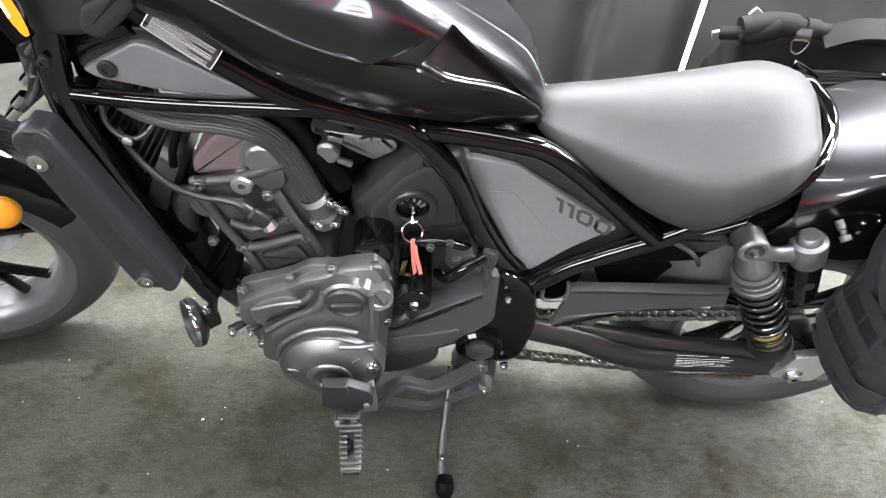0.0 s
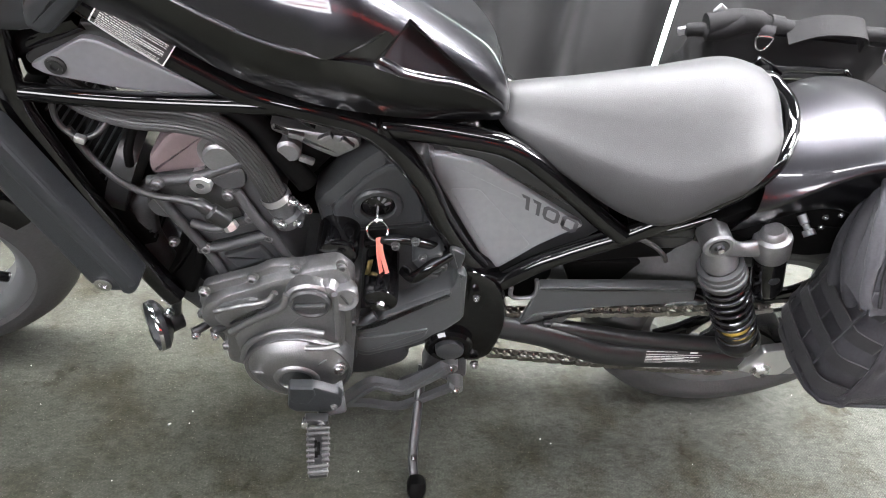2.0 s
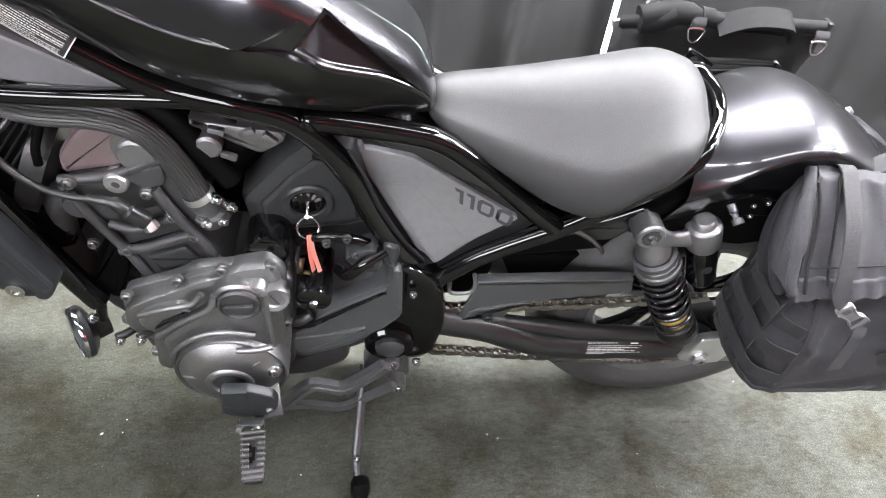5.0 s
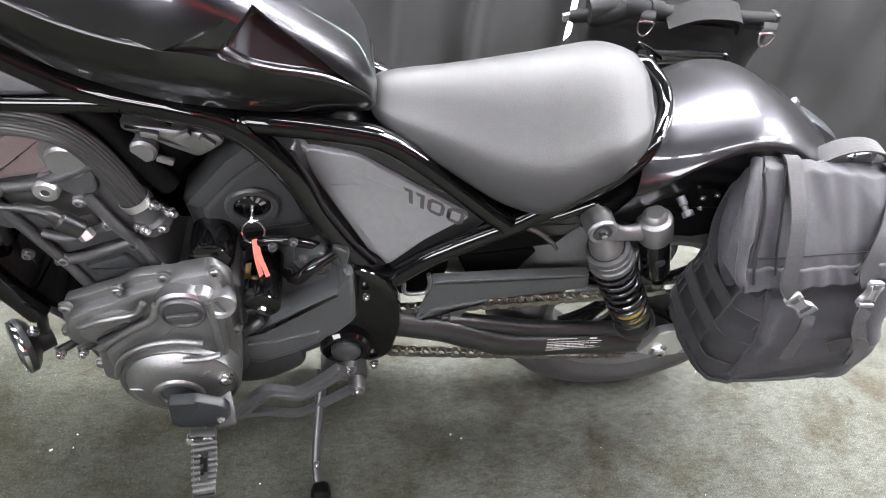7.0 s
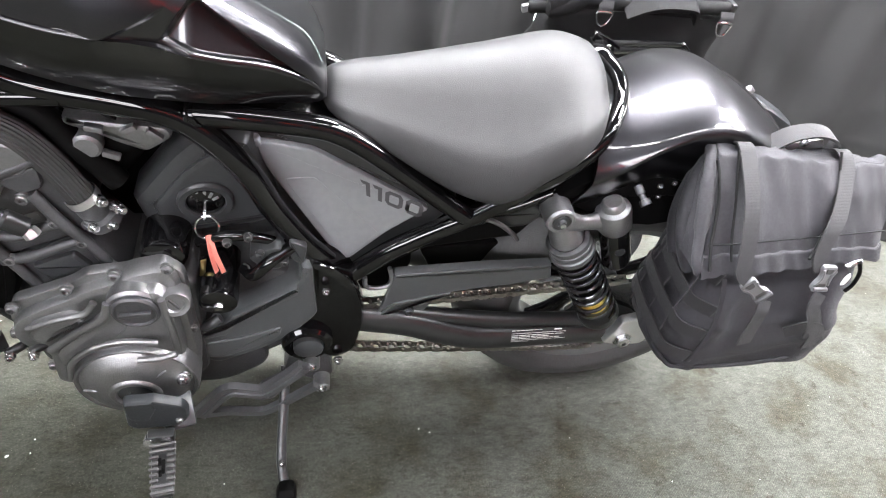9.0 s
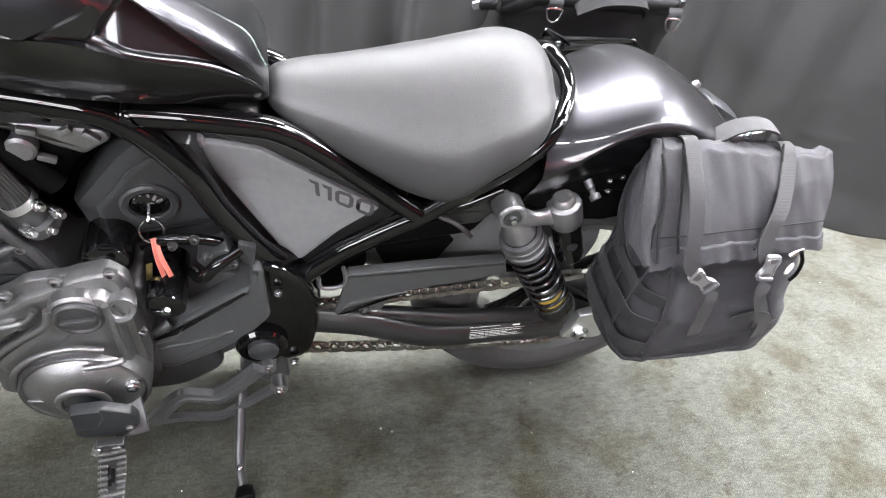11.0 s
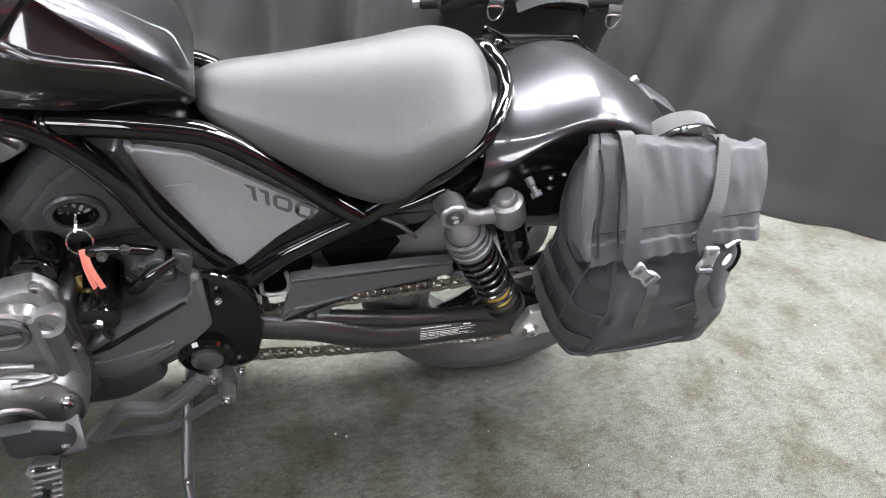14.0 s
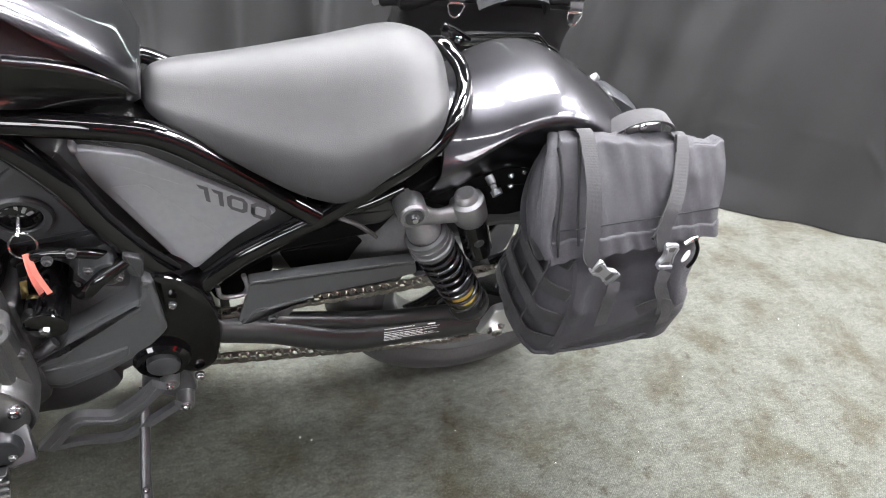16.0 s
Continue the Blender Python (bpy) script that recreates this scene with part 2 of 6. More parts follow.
def curve_points(pts, steps=6, closed=False):
    """A Catmull-Rom curve through the points."""
    p = [Vector(q) for q in pts]
    n = len(p)
    if n < 3 and not closed:
        return p
    out = []
    for i in range(n if closed else n - 1):
        if closed:
            a, b, c, d = p[(i - 1) % n], p[i], p[(i + 1) % n], p[(i + 2) % n]
        else:
            b, c = p[i], p[i + 1]
            a = p[i - 1] if i else b * 2 - c
            d = p[i + 2] if i + 2 < n else c * 2 - b
        for k in range(steps):
            t = k / steps
            out.append(0.5 * ((2 * b) + (c - a) * t + (2 * a - 5 * b + 4 * c - d) * t * t + (3 * b - a - 3 * c + d) * t ** 3))
    if not closed:
        out.append(p[-1])
    return out


def sweep(path, radius, n=14, flat=1.0, closed=False, bm=None):
    """A round (or flattened) bar along a path; radius may be a list."""
    bm = bm or bmesh.new()
    rings = []
    count = len(path)
    up = Vector((0, 1, 0))
    for i, p in enumerate(path):
        if closed:
            d = path[(i + 1) % count] - path[i - 1]
        else:
            d = path[min(i + 1, count - 1)] - path[max(i - 1, 0)]
        d.normalize()
        side = up - d * up.dot(d)
        if side.length < 0.2:
            side = Vector((0, 0, 1)) - d * d.z
        side.normalize()
        up = side
        other = d.cross(side)
        r = radius[i] if isinstance(radius, (list, tuple)) else radius
        rings.append([bm.verts.new(p + side * math.cos(a) * r * flat + other * math.sin(a) * r)
                      for a in (2 * math.pi * k / n for k in range(n))])
    for i in range(count if closed else count - 1):
        ra, rb = rings[i], rings[(i + 1) % count]
        for k in range(n):
            bm.faces.new((ra[k], ra[(k + 1) % n], rb[(k + 1) % n], rb[k]))
    if not closed:
        bm.faces.new(rings[0][::-1])
        bm.faces.new(rings[-1])
    return bm


def tube(name, pts, r, mat, parent, label="", steps=6, n=14, flat=1.0, closed=False):
    return part(name, sweep(curve_points(pts, steps, closed), r, n, flat, closed), mat, parent, label)


def axes_of(direction):
    d = Vector(direction).normalized()
    a = Vector((0, 0, 1)) if abs(d.z) < 0.9 else Vector((1, 0, 0))
    x = (a - d * a.dot(d)).normalized()
    return d, x, d.cross(x)


def lathe_bm(profile, centre, direction, n=32, bm=None, arc=None):
    """A turned body: profile of (radius, distance along direction)."""
    bm = bm or bmesh.new()
    d, x, y = axes_of(direction)
    c = Vector(centre)
    rings = []
    for r, h in profile:
        if r < 1e-6:
            rings.append([bm.verts.new(c + d * h)])
        else:
            rings.append([bm.verts.new(c + d * h + (x * math.cos(a) + y * math.sin(a)) * r)
                          for a in (2 * math.pi * k / n for k in range(n))])
    for ra, rb in zip(rings, rings[1:]):
        for k in range(n):
            q = [ra[k % len(ra)], ra[(k + 1) % len(ra)], rb[(k + 1) % len(rb)], rb[k % len(rb)]]
            q = list(dict.fromkeys(q))
            if len(q) > 2:
                bm.faces.new(q)
    return bm


def lathe(name, profile, centre, direction, mat, parent, label="", n=32):
    return part(name, lathe_bm(profile, centre, direction, n), mat, parent, label)


OUT = (0, -1, 0)


def disc(name, centre, r, depth, mat, parent, label="", bevel=0.002, n=28, direction=OUT):
    return lathe(name, [(0, -depth * 0.2), (r, -depth * 0.2), (r, depth - bevel), (r - bevel, depth), (0, depth)], centre, direction, mat, parent, label, n)


def rounded(outline, radius, steps=4):
    """A polygon of 2D points with its corners rounded."""
    out = []
    n = len(outline)
    for i in range(n):
        p, a, b = Vector(outline[i]), Vector(outline[i - 1]), Vector(outline[(i + 1) % n])
        r = min(radius, 0.45 * (a - p).length, 0.45 * (b - p).length)
        s, e = p + (a - p).normalized() * r, p + (b - p).normalized() * r
        for k in range(steps + 1):
            t = k / steps
            out.append(s * (1 - t) ** 2 + p * 2 * t * (1 - t) + e * t * t)
    return out


def plate_bm(outline, v_out, v_in, bevel=0.003, corner=0.006, bm=None, dome=0.0):
    """An upright slab with the (u, w) outline: the outer face at v_out (a number or a function of u, w), bevelled rim."""
    bm = bm or bmesh.new()
    pts = rounded(outline, corner)
    f_out = v_out if callable(v_out) else (lambda u, w: v_out)
    f_in = v_in if callable(v_in) else (lambda u, w: v_in)
    cu, cw = sum(p[0] for p in pts) / len(pts), sum(p[1] for p in pts) / len(pts)
    size = max(max(p[0] for p in pts) - min(p[0] for p in pts), max(p[1] for p in pts) - min(p[1] for p in pts)) / 2
    sign = -1

    def inset(d):
        out, n = [], len(pts)
        area = sum(pts[i - 1][0] * pts[i][1] - pts[i][0] * pts[i - 1][1] for i in range(n))
        turn = 1 if area > 0 else -1
        for i in range(n):
            t = pts[(i + 1) % n] - pts[i - 1]
            nn = Vector((-t[1], t[0])) * turn
            nn = nn.normalized() if nn.length > 1e-9 else Vector((0, 0))
            out.append(pts[i] + nn * d)
        return out

    rows = [[(p[0], f_in(*p), p[1]) for p in pts],
            [(p[0], f_out(*p) + bevel, p[1]) for p in pts],
            [(p[0], f_out(*p) + bevel * 0.3, p[1]) for p in inset(bevel * 0.35)],
            [(p[0], f_out(*p), p[1]) for p in inset(bevel)],
            [(p[0], f_out(*p), p[1]) for p in inset(bevel * 1.35)]]
    if dome:
        for k, h in ((0.75, 0.45), (0.4, 0.85)):
            rows.append([(cu + (p[0] - cu) * k, f_out(cu + (p[0] - cu) * k, cw + (p[1] - cw) * k) - dome * h, cw + (p[1] - cw) * k) for p in inset(bevel)])
    rings = [[bm.verts.new(q) for q in row] for row in rows]
    n = len(pts)
    for ra, rb in zip(rings, rings[1:]):
        for k in range(n):
            bm.faces.new((ra[k], ra[(k + 1) % n], rb[(k + 1) % n], rb[k]))
    bm.faces.new(rings[0][::-1])
    bm.faces.new(rings[-1])
    return bm


def plate(name, outline, v_out, v_in, mat, parent, label="", bevel=0.003, corner=0.006, dome=0.0):
    return part(name, plate_bm(outline, v_out, v_in, bevel, corner, dome=dome), mat, parent, label)


def block_bm(size, m, bevel=0.003, bm=None, segments=2):
    bm = bm or bmesh.new()
    made = bmesh.ops.create_cube(bm, size=1.0, matrix=m @ Matrix.Diagonal((*size, 1)))
    if bevel:
        edges = list({e for v in made["verts"] for e in v.link_edges})
        bmesh.ops.bevel(bm, geom=edges, offset=bevel, segments=segments, affect="EDGES", profile=0.5)
    return bm


def block(name, size, m, mat, parent, label="", bevel=0.003):
    return part(name, block_bm(size, m, bevel), mat, parent, label)


def bolt(parent, u, v, w, r=0.008, mat=None, name="bolt", direction=OUT):
    return lathe(name, [(r * 1.25, -0.004), (r * 1.25, 0.001), (r, 0.0015), (r, r * 0.75), (r * 0.85, r * 0.95), (r * 0.52, r * 0.95), (r * 0.5, r * 0.35), (0, r * 0.3)],
                 (u, v, w), direction, mat or steel, parent, n=18)


def band_bm(path, width_dir, width, thick, bm=None):
    """A flat strap along a path; width_dir is a vector or one for each point."""
    bm = bm or bmesh.new()
    rows = []
    n = len(path)
    for i, p in enumerate(path):
        d = (path[min(i + 1, n - 1)] - path[max(i - 1, 0)]).normalized()
        wd = Vector(width_dir)
        wd = (wd - d * wd.dot(d)).normalized()
        nn = d.cross(wd)
        rows.append([bm.verts.new(p + wd * (a * width / 2) + nn * (b * thick / 2)) for a, b in ((-1, -1), (1, -1), (1, 1), (-1, 1))])
    for ra, rb in zip(rows, rows[1:]):
        for k in range(4):
            bm.faces.new((ra[k], ra[(k + 1) % 4], rb[(k + 1) % 4], rb[k]))
    bm.faces.new(rows[0][::-1])
    bm.faces.new(rows[-1])
    return bm


def smooth01(a, b, x):
    t = max(0.0, min(1.0, (x - a) / (b - a)))
    return t * t * (3 - 2 * t)


def table(stops, x):
    """Smooth interpolation in a short list of (x, value), without overshoot."""
    if x <= stops[0][0]:
        return stops[0][1]
    n = len(stops)
    for i in range(n - 1):
        (xa, ya), (xb, yb) = stops[i], stops[i + 1]
        if x <= xb:
            h = xb - xa
            s = (yb - ya) / h

            def slope(j):
                if j in (0, n - 1):
                    return s
                sl = (stops[j][1] - stops[j - 1][1]) / (stops[j][0] - stops[j - 1][0])
                sr = (stops[j + 1][1] - stops[j][1]) / (stops[j + 1][0] - stops[j][0])
                return 0.0 if sl * sr <= 0 else 2 * sl * sr / (sl + sr)

            ma, mb, t = slope(i), slope(i + 1), (x - xa) / h
            return (2 * t ** 3 - 3 * t * t + 1) * ya + (t ** 3 - 2 * t * t + t) * h * ma + (3 * t * t - 2 * t ** 3) * yb + (t ** 3 - t * t) * h * mb
    return stops[-1][1]


# ---- the setting ----
def sheet(name, size, m, mat, label, thick=0.05):
    ob = part(name, block_bm((*size, thick), m, 0.0), mat, None)
    return tagged(ob, label, name.split("_")[0], kind="structure")


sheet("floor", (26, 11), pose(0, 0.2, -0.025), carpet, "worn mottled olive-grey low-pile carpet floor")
sheet("ceiling", (26, 11), pose(0, 0.2, 3.025), plaster, "plain dark ceiling with hanging light panels")
sheet("wall_north", (26, 3), pose(0, 4.9, 1.5, 90), wall_paint, "plain charcoal wall behind the black drapes")
sheet("wall_south", (26, 3), pose(0, -3.7, 1.5, 90), wall_paint, "plain charcoal painted wall with a red sign")
sheet("wall_east", (11, 3), pose(12.9, 0.2, 1.5, 90, 0, 90), wall_paint, "plain charcoal painted side wall")
sheet("wall_west", (11, 3), pose(-12.9, 0.2, 1.5, 90, 0, 90), wall_paint, "plain charcoal painted side wall")


def drape(path, seed, label, deep=0.05, flat_from=None, rows=50, folds=()):
    """A hanging cloth along a plan path, with folds that wander and spread towards the floor."""
    pts = curve_points([(x, y, 0) for x, y in path], 130)
    rng = random.Random(seed)
    waves = [(rng.uniform(5, 9), rng.uniform(0, 6.3), rng.uniform(0.3, 0.7)) for _ in range(3)] + \
            [(rng.uniform(13, 20), rng.uniform(0, 6.3), rng.uniform(0.3, 0.5)) for _ in range(3)] + \
            [(rng.uniform(26, 38), rng.uniform(0, 6.3), rng.uniform(0.10, 0.22)) for _ in range(3)]
    verts, faces = [], []
    dist = 0.0
    for i, p in enumerate(pts):
        d = (pts[min(i + 1, len(pts) - 1)] - pts[max(i - 1, 0)]).normalized()
        nn = Vector((d.y, -d.x, 0))
        if i:
            dist += (p - pts[i - 1]).length
        calm = 1.0
        if flat_from is not None:
            calm = 1.0 - 0.72 * smooth01(flat_from, flat_from + 0.5, p.x)
        for k in range(rows + 1):
            z = 2.9 * (k / rows) ** 1.25
            off = sum(a * math.sin(f * dist + ph + 0.35 * math.sin(1.3 * z + ph)) for f, ph, a in waves) / 2.2
            off += 0.25 * noise.noise((dist * 2.0, z * 1.6, seed)) + 0.10 * noise.noise((dist * 7.0, z * 5.0, seed + 3.0))
            flare = 0.022 * (1 - smooth01(0, 0.16, z)) * (0.7 + 0.5 * math.sin(5 * dist + seed))
            for x0, z0, x1, z1, high in folds:
                t = max(0.0, min(1.0, ((p.x - x0) * (x1 - x0) + (z - z0) * (z1 - z0)) / ((x1 - x0) ** 2 + (z1 - z0) ** 2)))
                gap = math.hypot(p.x - x0 - t * (x1 - x0), z - z0 - t * (z1 - z0))
                if gap < 0.05:
                    flare += 0.6 * high * math.exp(-(gap / 0.006) ** 2) * math.sin(math.pi * min(1.0, 0.12 + 0.8 * t))
            q = p + nn * (deep * calm * off * (1.0 - 0.25 * z / 2.9) + flare)
            verts.append((q.x, q.y, z + 0.004))
    for i in range(len(pts) - 1):
        for k in range(rows):
            a = i * (rows + 1) + k
            faces.append((a, a + rows + 1, a + rows + 2, a + 1))
    ob = link_mesh("curtain", verts, faces, curtain_cloth, None, sharp=180)
    return tagged(ob, label, "curtain", "black drapes round the stand")


drape([(-5.0, 3.9), (-3.0, 3.1), (-1.2, 2.3), (0.297, 1.42)], 3, "black cloth drape hanging in loose vertical folds to the carpet", 0.10)
drape([(0.330, 1.40), (0.75, 1.07), (1.38, 0.65), (2.0, 0.28), (3.0, -0.2), (5.0, -0.9)], 8,
      "black cloth drape with packing creases, its hem lying on the carpet", 0.11, flat_from=1.0, rows=170,
      folds=((1.12, 0.38, 1.42, 0.47, 0.006), (1.38, 0.42, 1.50, 0.45, 0.005), (1.20, 0.30, 1.47, 0.34, 0.007), (1.55, 0.36, 1.79, 0.35, 0.006), 
             (1.76, 0.38, 1.89, 0.25, 0.008), (1.22, 0.51, 1.47, 0.56, 0.004), (1.9, 0.6, 2.3, 0.55, 0.006), (0.95, 0.48, 1.02, 0.44, 0.007)))

# made-up glowing bar: stands for the lit wall showing through the drape gap
gap_bar = tagged(new("gap_glow_bar"), "glowing white bar standing in for the bright gap between the drapes", "lamp")
gap_bar.location = (0.345, 1.52, 0)
lathe("base", [(0, 0), (0.07, 0), (0.07, 0.015), (0.02, 0.03), (0, 0.03)], (0, 0, 0), (0, 0, 1), deep_black, gap_bar)
tube("tube", [(0, 0, 0.03), (0, 0, 1.0), (0, 0, 2.2)], 0.022, slit_glow, gap_bar)


def ceiling_light(x, y, length, width, light, turn=0):
    e = tagged(new("ceiling_light"), "long white ceiling light fitting, switched on", "ceiling light", "ceiling lights")
    e.matrix_world = pose(x, y, 2.9, 0, 0, turn)
    block("housing", (length + 0.06, width + 0.05, 0.05), pose(0, 0, 0.055), white_enamel, e)
    block("diffuser", (length, width, 0.03), pose(0, 0, 0.016), light, e, bevel=0.0)
    return e


# two rows of ceiling panels along the stand, three more over the carpet's paler end
for k in range(5):
    ceiling_light(-6.75 + 1.75 * k, 0.62, 1.55, 0.55, panel_glow)
for k in range(6):
    ceiling_light(-5.4 + 1.75 * k, -1.55, 1.5, 0.14, strip_glow)
# the short third panel is fill, added to brighten the floor under the bag
for x, y, length in ((1.95, -0.15, 1.6), (3.5, -0.8, 1.6), (1.35, -1.05, 0.9)):
    ceiling_light(x, y, length, 0.60 if length > 1 else 0.30, panel_glow)

sign = tagged(new("wall_sign"), "glowing red letters on a dark sign board, with an added fill panel", "sign")
sign.matrix_world = pose(0.8, -3.62, 1.75)
block("board", (4.18, 0.04, 1.1), pose(0.51, 0, 0.05), sign_board, sign)
# glowing panel added beside the sign to light the motorcycle's near side
block("fill_panel", (3.6, 0.04, 1.2), pose(-3.40, 0, 0.10), fill_glow, sign)
rng = random.Random(5)
x = -2.4
while x < 2.7:
    wd = rng.choice((0.16, 0.20, 0.24))
    block("letter_bar", (0.07, 0.03, 0.42), pose(x, 0.035, -0.05), sign_red, sign, bevel=0.004)
    for z in rng.sample((0.12, -0.05, -0.22), 2):
        block("letter_bar", (wd, 0.03, 0.07), pose(x + wd / 2, 0.036, z), sign_red, sign, bevel=0.004)
    if rng.random() < 0.5:
        block("letter_bar", (0.07, 0.03, 0.42), pose(x + wd, 0.035, -0.05), sign_red, sign, bevel=0.004)
    x += wd + 0.22

# pale lint on the carpet
rng = random.Random(12)
bm = bmesh.new()
for x, y, r in [(-1.165, -0.157, 0.004), (-0.377, -0.164, 0.0025), (-0.355, -0.175, 0.002), (-1.127, -0.153, 0.002)] + \
        [(rng.uniform(-1.9, 1.3), rng.uniform(-0.6, 0.5), rng.uniform(0.0008, 0.0018)) for _ in range(60)]:
    bmesh.ops.create_icosphere(bm, subdivisions=1, radius=r, matrix=pose(x, y, r * 0.6, 0, 0, rng.uniform(0, 90)) @ Matrix.Diagonal((1, rng.uniform(0.4, 1), 0.5, 1)))
tagged(part("lint", bm, lint_white, None), "small pale bits of lint on the carpet", "lint", kind="stuff")

# ---- the motorcycle ----
bike = tagged(new("motorcycle"), "black cruiser motorcycle with grey side panels leaning on its side stand", "motorcycle")
bike.matrix_world = pose(0, 0, 0, LEAN_ANGLE)
V = -0.085   # the left frame tubes' distance from the middle


def mirror(pts):
    return [(u, -v, w) for u, v, w in pts]


def both(name, pts, r, mat, label="", steps=6, n=14):
    tube(name, pts, r, mat, bike, label, steps, n)
    tube(name, mirror(pts), r, mat, bike, label, steps, n)


# frame
both("frame_tube", [(-1.24, -0.05, 1.0), (-1.138, V, 0.938), (-1.07, V, 0.886), (-1.02, V, 0.853), (-0.938, V, 0.811), (-0.849, V, 0.793), (-0.790, V, 0.778),
                    (-0.745, V, 0.742), (-0.700, V, 0.680), (-0.668, V, 0.614), (-0.625, V, 0.545), (-0.586, V, 0.497), (-0.558, V, 0.452), (-0.543, V, 0.400)], 0.0185, gloss_black, "glossy black main frame tube", steps=7)
both("down_tube", [(-1.228, -0.075, 0.90), (-1.234, -0.088, 0.807), (-1.232, -0.09, 0.752), (-1.218, -0.09, 0.700), (-1.194, -0.09, 0.613), (-1.154, -0.09, 0.503), (-1.106, -0.09, 0.385)], 0.0195, gloss_black)
both("seat_rail", [(-0.772, V, 0.780), (-0.70, V, 0.776), (-0.62, V, 0.768), (-0.585, V, 0.759), (-0.545, V, 0.736), (-0.473, -0.088, 0.684), (-0.421, -0.092, 0.645), (-0.378, -0.097, 0.617)], 0.0165, gloss_black, steps=7)
tube("seat_loop", [(-0.555, V, 0.458), (-0.491, V, 0.522), (-0.448, V, 0.553), (-0.406, -0.088, 0.583), (-0.366, -0.093, 0.614), (-0.30, -0.10, 0.676), (-0.252, -0.10, 0.714), (-0.217, -0.10, 0.750),
                   (-0.195, -0.088, 0.774), (-0.172, -0.055, 0.791), (-0.156, -0.020, 0.801), (-0.154, 0.01, 0.813), (-0.162, 0.04, 0.820), (-0.176, 0.07, 0.820), (-0.215, 0.115, 0.775), (-0.25, 0.112, 0.706), (-0.30, 0.10, 0.655),
                   (-0.366, 0.09, 0.617), (-0.43, 0.085, 0.586), (-0.491, 0.085, 0.530), (-0.555, 0.085, 0.462)], [0.0165 - 0.0040 * smooth01(41, 53, k) * (1 - smooth01(95, 107, k)) for k in range(150)], gloss_black, bike, "glossy black tube looping round the seat", steps=7)
both("frame_brace", [(-1.225, -0.09, 0.788), (-1.1, -0.095, 0.791), (-0.905, -0.092, 0.800)], 0.012, gloss_black)
both("frame_brace", [(-1.23, -0.06, 0.83), (-1.13, -0.07, 0.886)], 0.015, gloss_black)
tube("steering_head", [(-1.225, 0, 0.86), (-1.30, 0, 1.02)], 0.035, gloss_black, bike)
for u, w in ((-0.758, 0.782), (-0.555, 0.458), (-0.372, 0.612)):
    lathe("weld_bead", [(0.0155, -0.005), (0.0175, -0.002), (0.0175, 0.002), (0.0155, 0.005)], (u, V - 0.004, w), (0.8, -0.3, 0.45), gloss_black, bike, n=16)
bolt(bike, -0.552, -0.104, 0.468, 0.006, gloss_black)
bolt(bike, -1.228, -0.112, 0.846, 0.006, satin_black)
# caution label wrapped on the main tube
lab = bmesh.new()
ca, cb = Vector((-1.100, V, 0.9095)), Vector((-1.028, V, 0.8585))
d = (cb - ca).normalized()
n1 = Vector((0, -1, 0))
n2 = d.cross(n1).normalized()
if n2.z < 0:
    n2 = -n2


def on_tube(s, a, r=0.0192):
    sag = 0.0016 * math.sin(math.pi * s)
    return ca.lerp(cb, s) - Vector((0, 0, sag)) + (n1 * math.cos(a) + n2 * math.sin(a)) * r


def wrap(s0, s1, a0, a1, r, bm):
    grid = [[bm.verts.new(on_tube(s0 + (s1 - s0) * i / 6, radians(a0 + (a1 - a0) * k / 8), r)) for k in range(9)] for i in range(7)]
    for i in range(6):
        for k in range(8):
            bm.faces.new((grid[i][k], grid[i + 1][k], grid[i + 1][k + 1], grid[i][k + 1]))
    return bm


plaque = part("caution_label", wrap(0.0, 1.0, -25, 100, 0.0203, bmesh.new()), label_black, bike, "black caution label with small white print")
edge = bmesh.new()
for s0, s1, a0, a1 in ((0, 0.018, -25, 100), (0.982, 1, -25, 100), (0, 1, -25, -21), (0, 1, 96, 100)):
    wrap(s0, s1, a0, a1, 0.0206, edge)
part("label_border", edge, label_white, plaque)
rng = random.Random(2)
lines = bmesh.new()
for k in range(16):
    a = 91 - k * 7
    s = 0.07
    last = 0.92 if k % 4 else rng.uniform(0.55, 0.8)
    while s < last:
        step = rng.uniform(0.012, 0.055)
        wrap(s, min(last, s + step), a, a - (2.3 if k % 5 else 3.4), 0.0206, lines)
        s += step + rng.choice((0.008, 0.010, 0.016))
part("label_print", lines, label_white, plaque)

# fuel tank
HALF = [(-1.30, 0.05), (-1.22, 0.095), (-1.10, 0.130), (-0.95, 0.148), (-0.82, 0.146), (-0.74, 0.130), (-0.67, 0.106), (-0.635, 0.096), (-0.618, 0.088), (-0.607, 0.080), (-0.599, 0.068)]
TOP = [(-1.30, 0.99), (-1.20, 1.035), (-1.05, 1.055), (-0.92, 1.04), (-0.82, 1.00), (-0.74, 0.956), (-0.67, 0.910), (-0.64, 0.888), (-0.618, 0.866), (-0.607, 0.848), (-0.599, 0.830)]
LOW = [(-1.30, 0.96), (-1.15, 0.93), (-1.057, 0.905), (-1.0, 0.878), (-0.942, 0.850), (-0.847, 0.820), (-0.744, 0.804), (-0.65, 0.796), (-0.615, 0.797), (-0.599, 0.800)]


def side_of(u, w, a, b):
    """Distance of (u, w) below the line from a to b."""
    dx, dy = b[0] - a[0], b[1] - a[1]
    return ((w - a[1]) * dx - (u - a[0]) * dy) / -math.hypot(dx, dy)


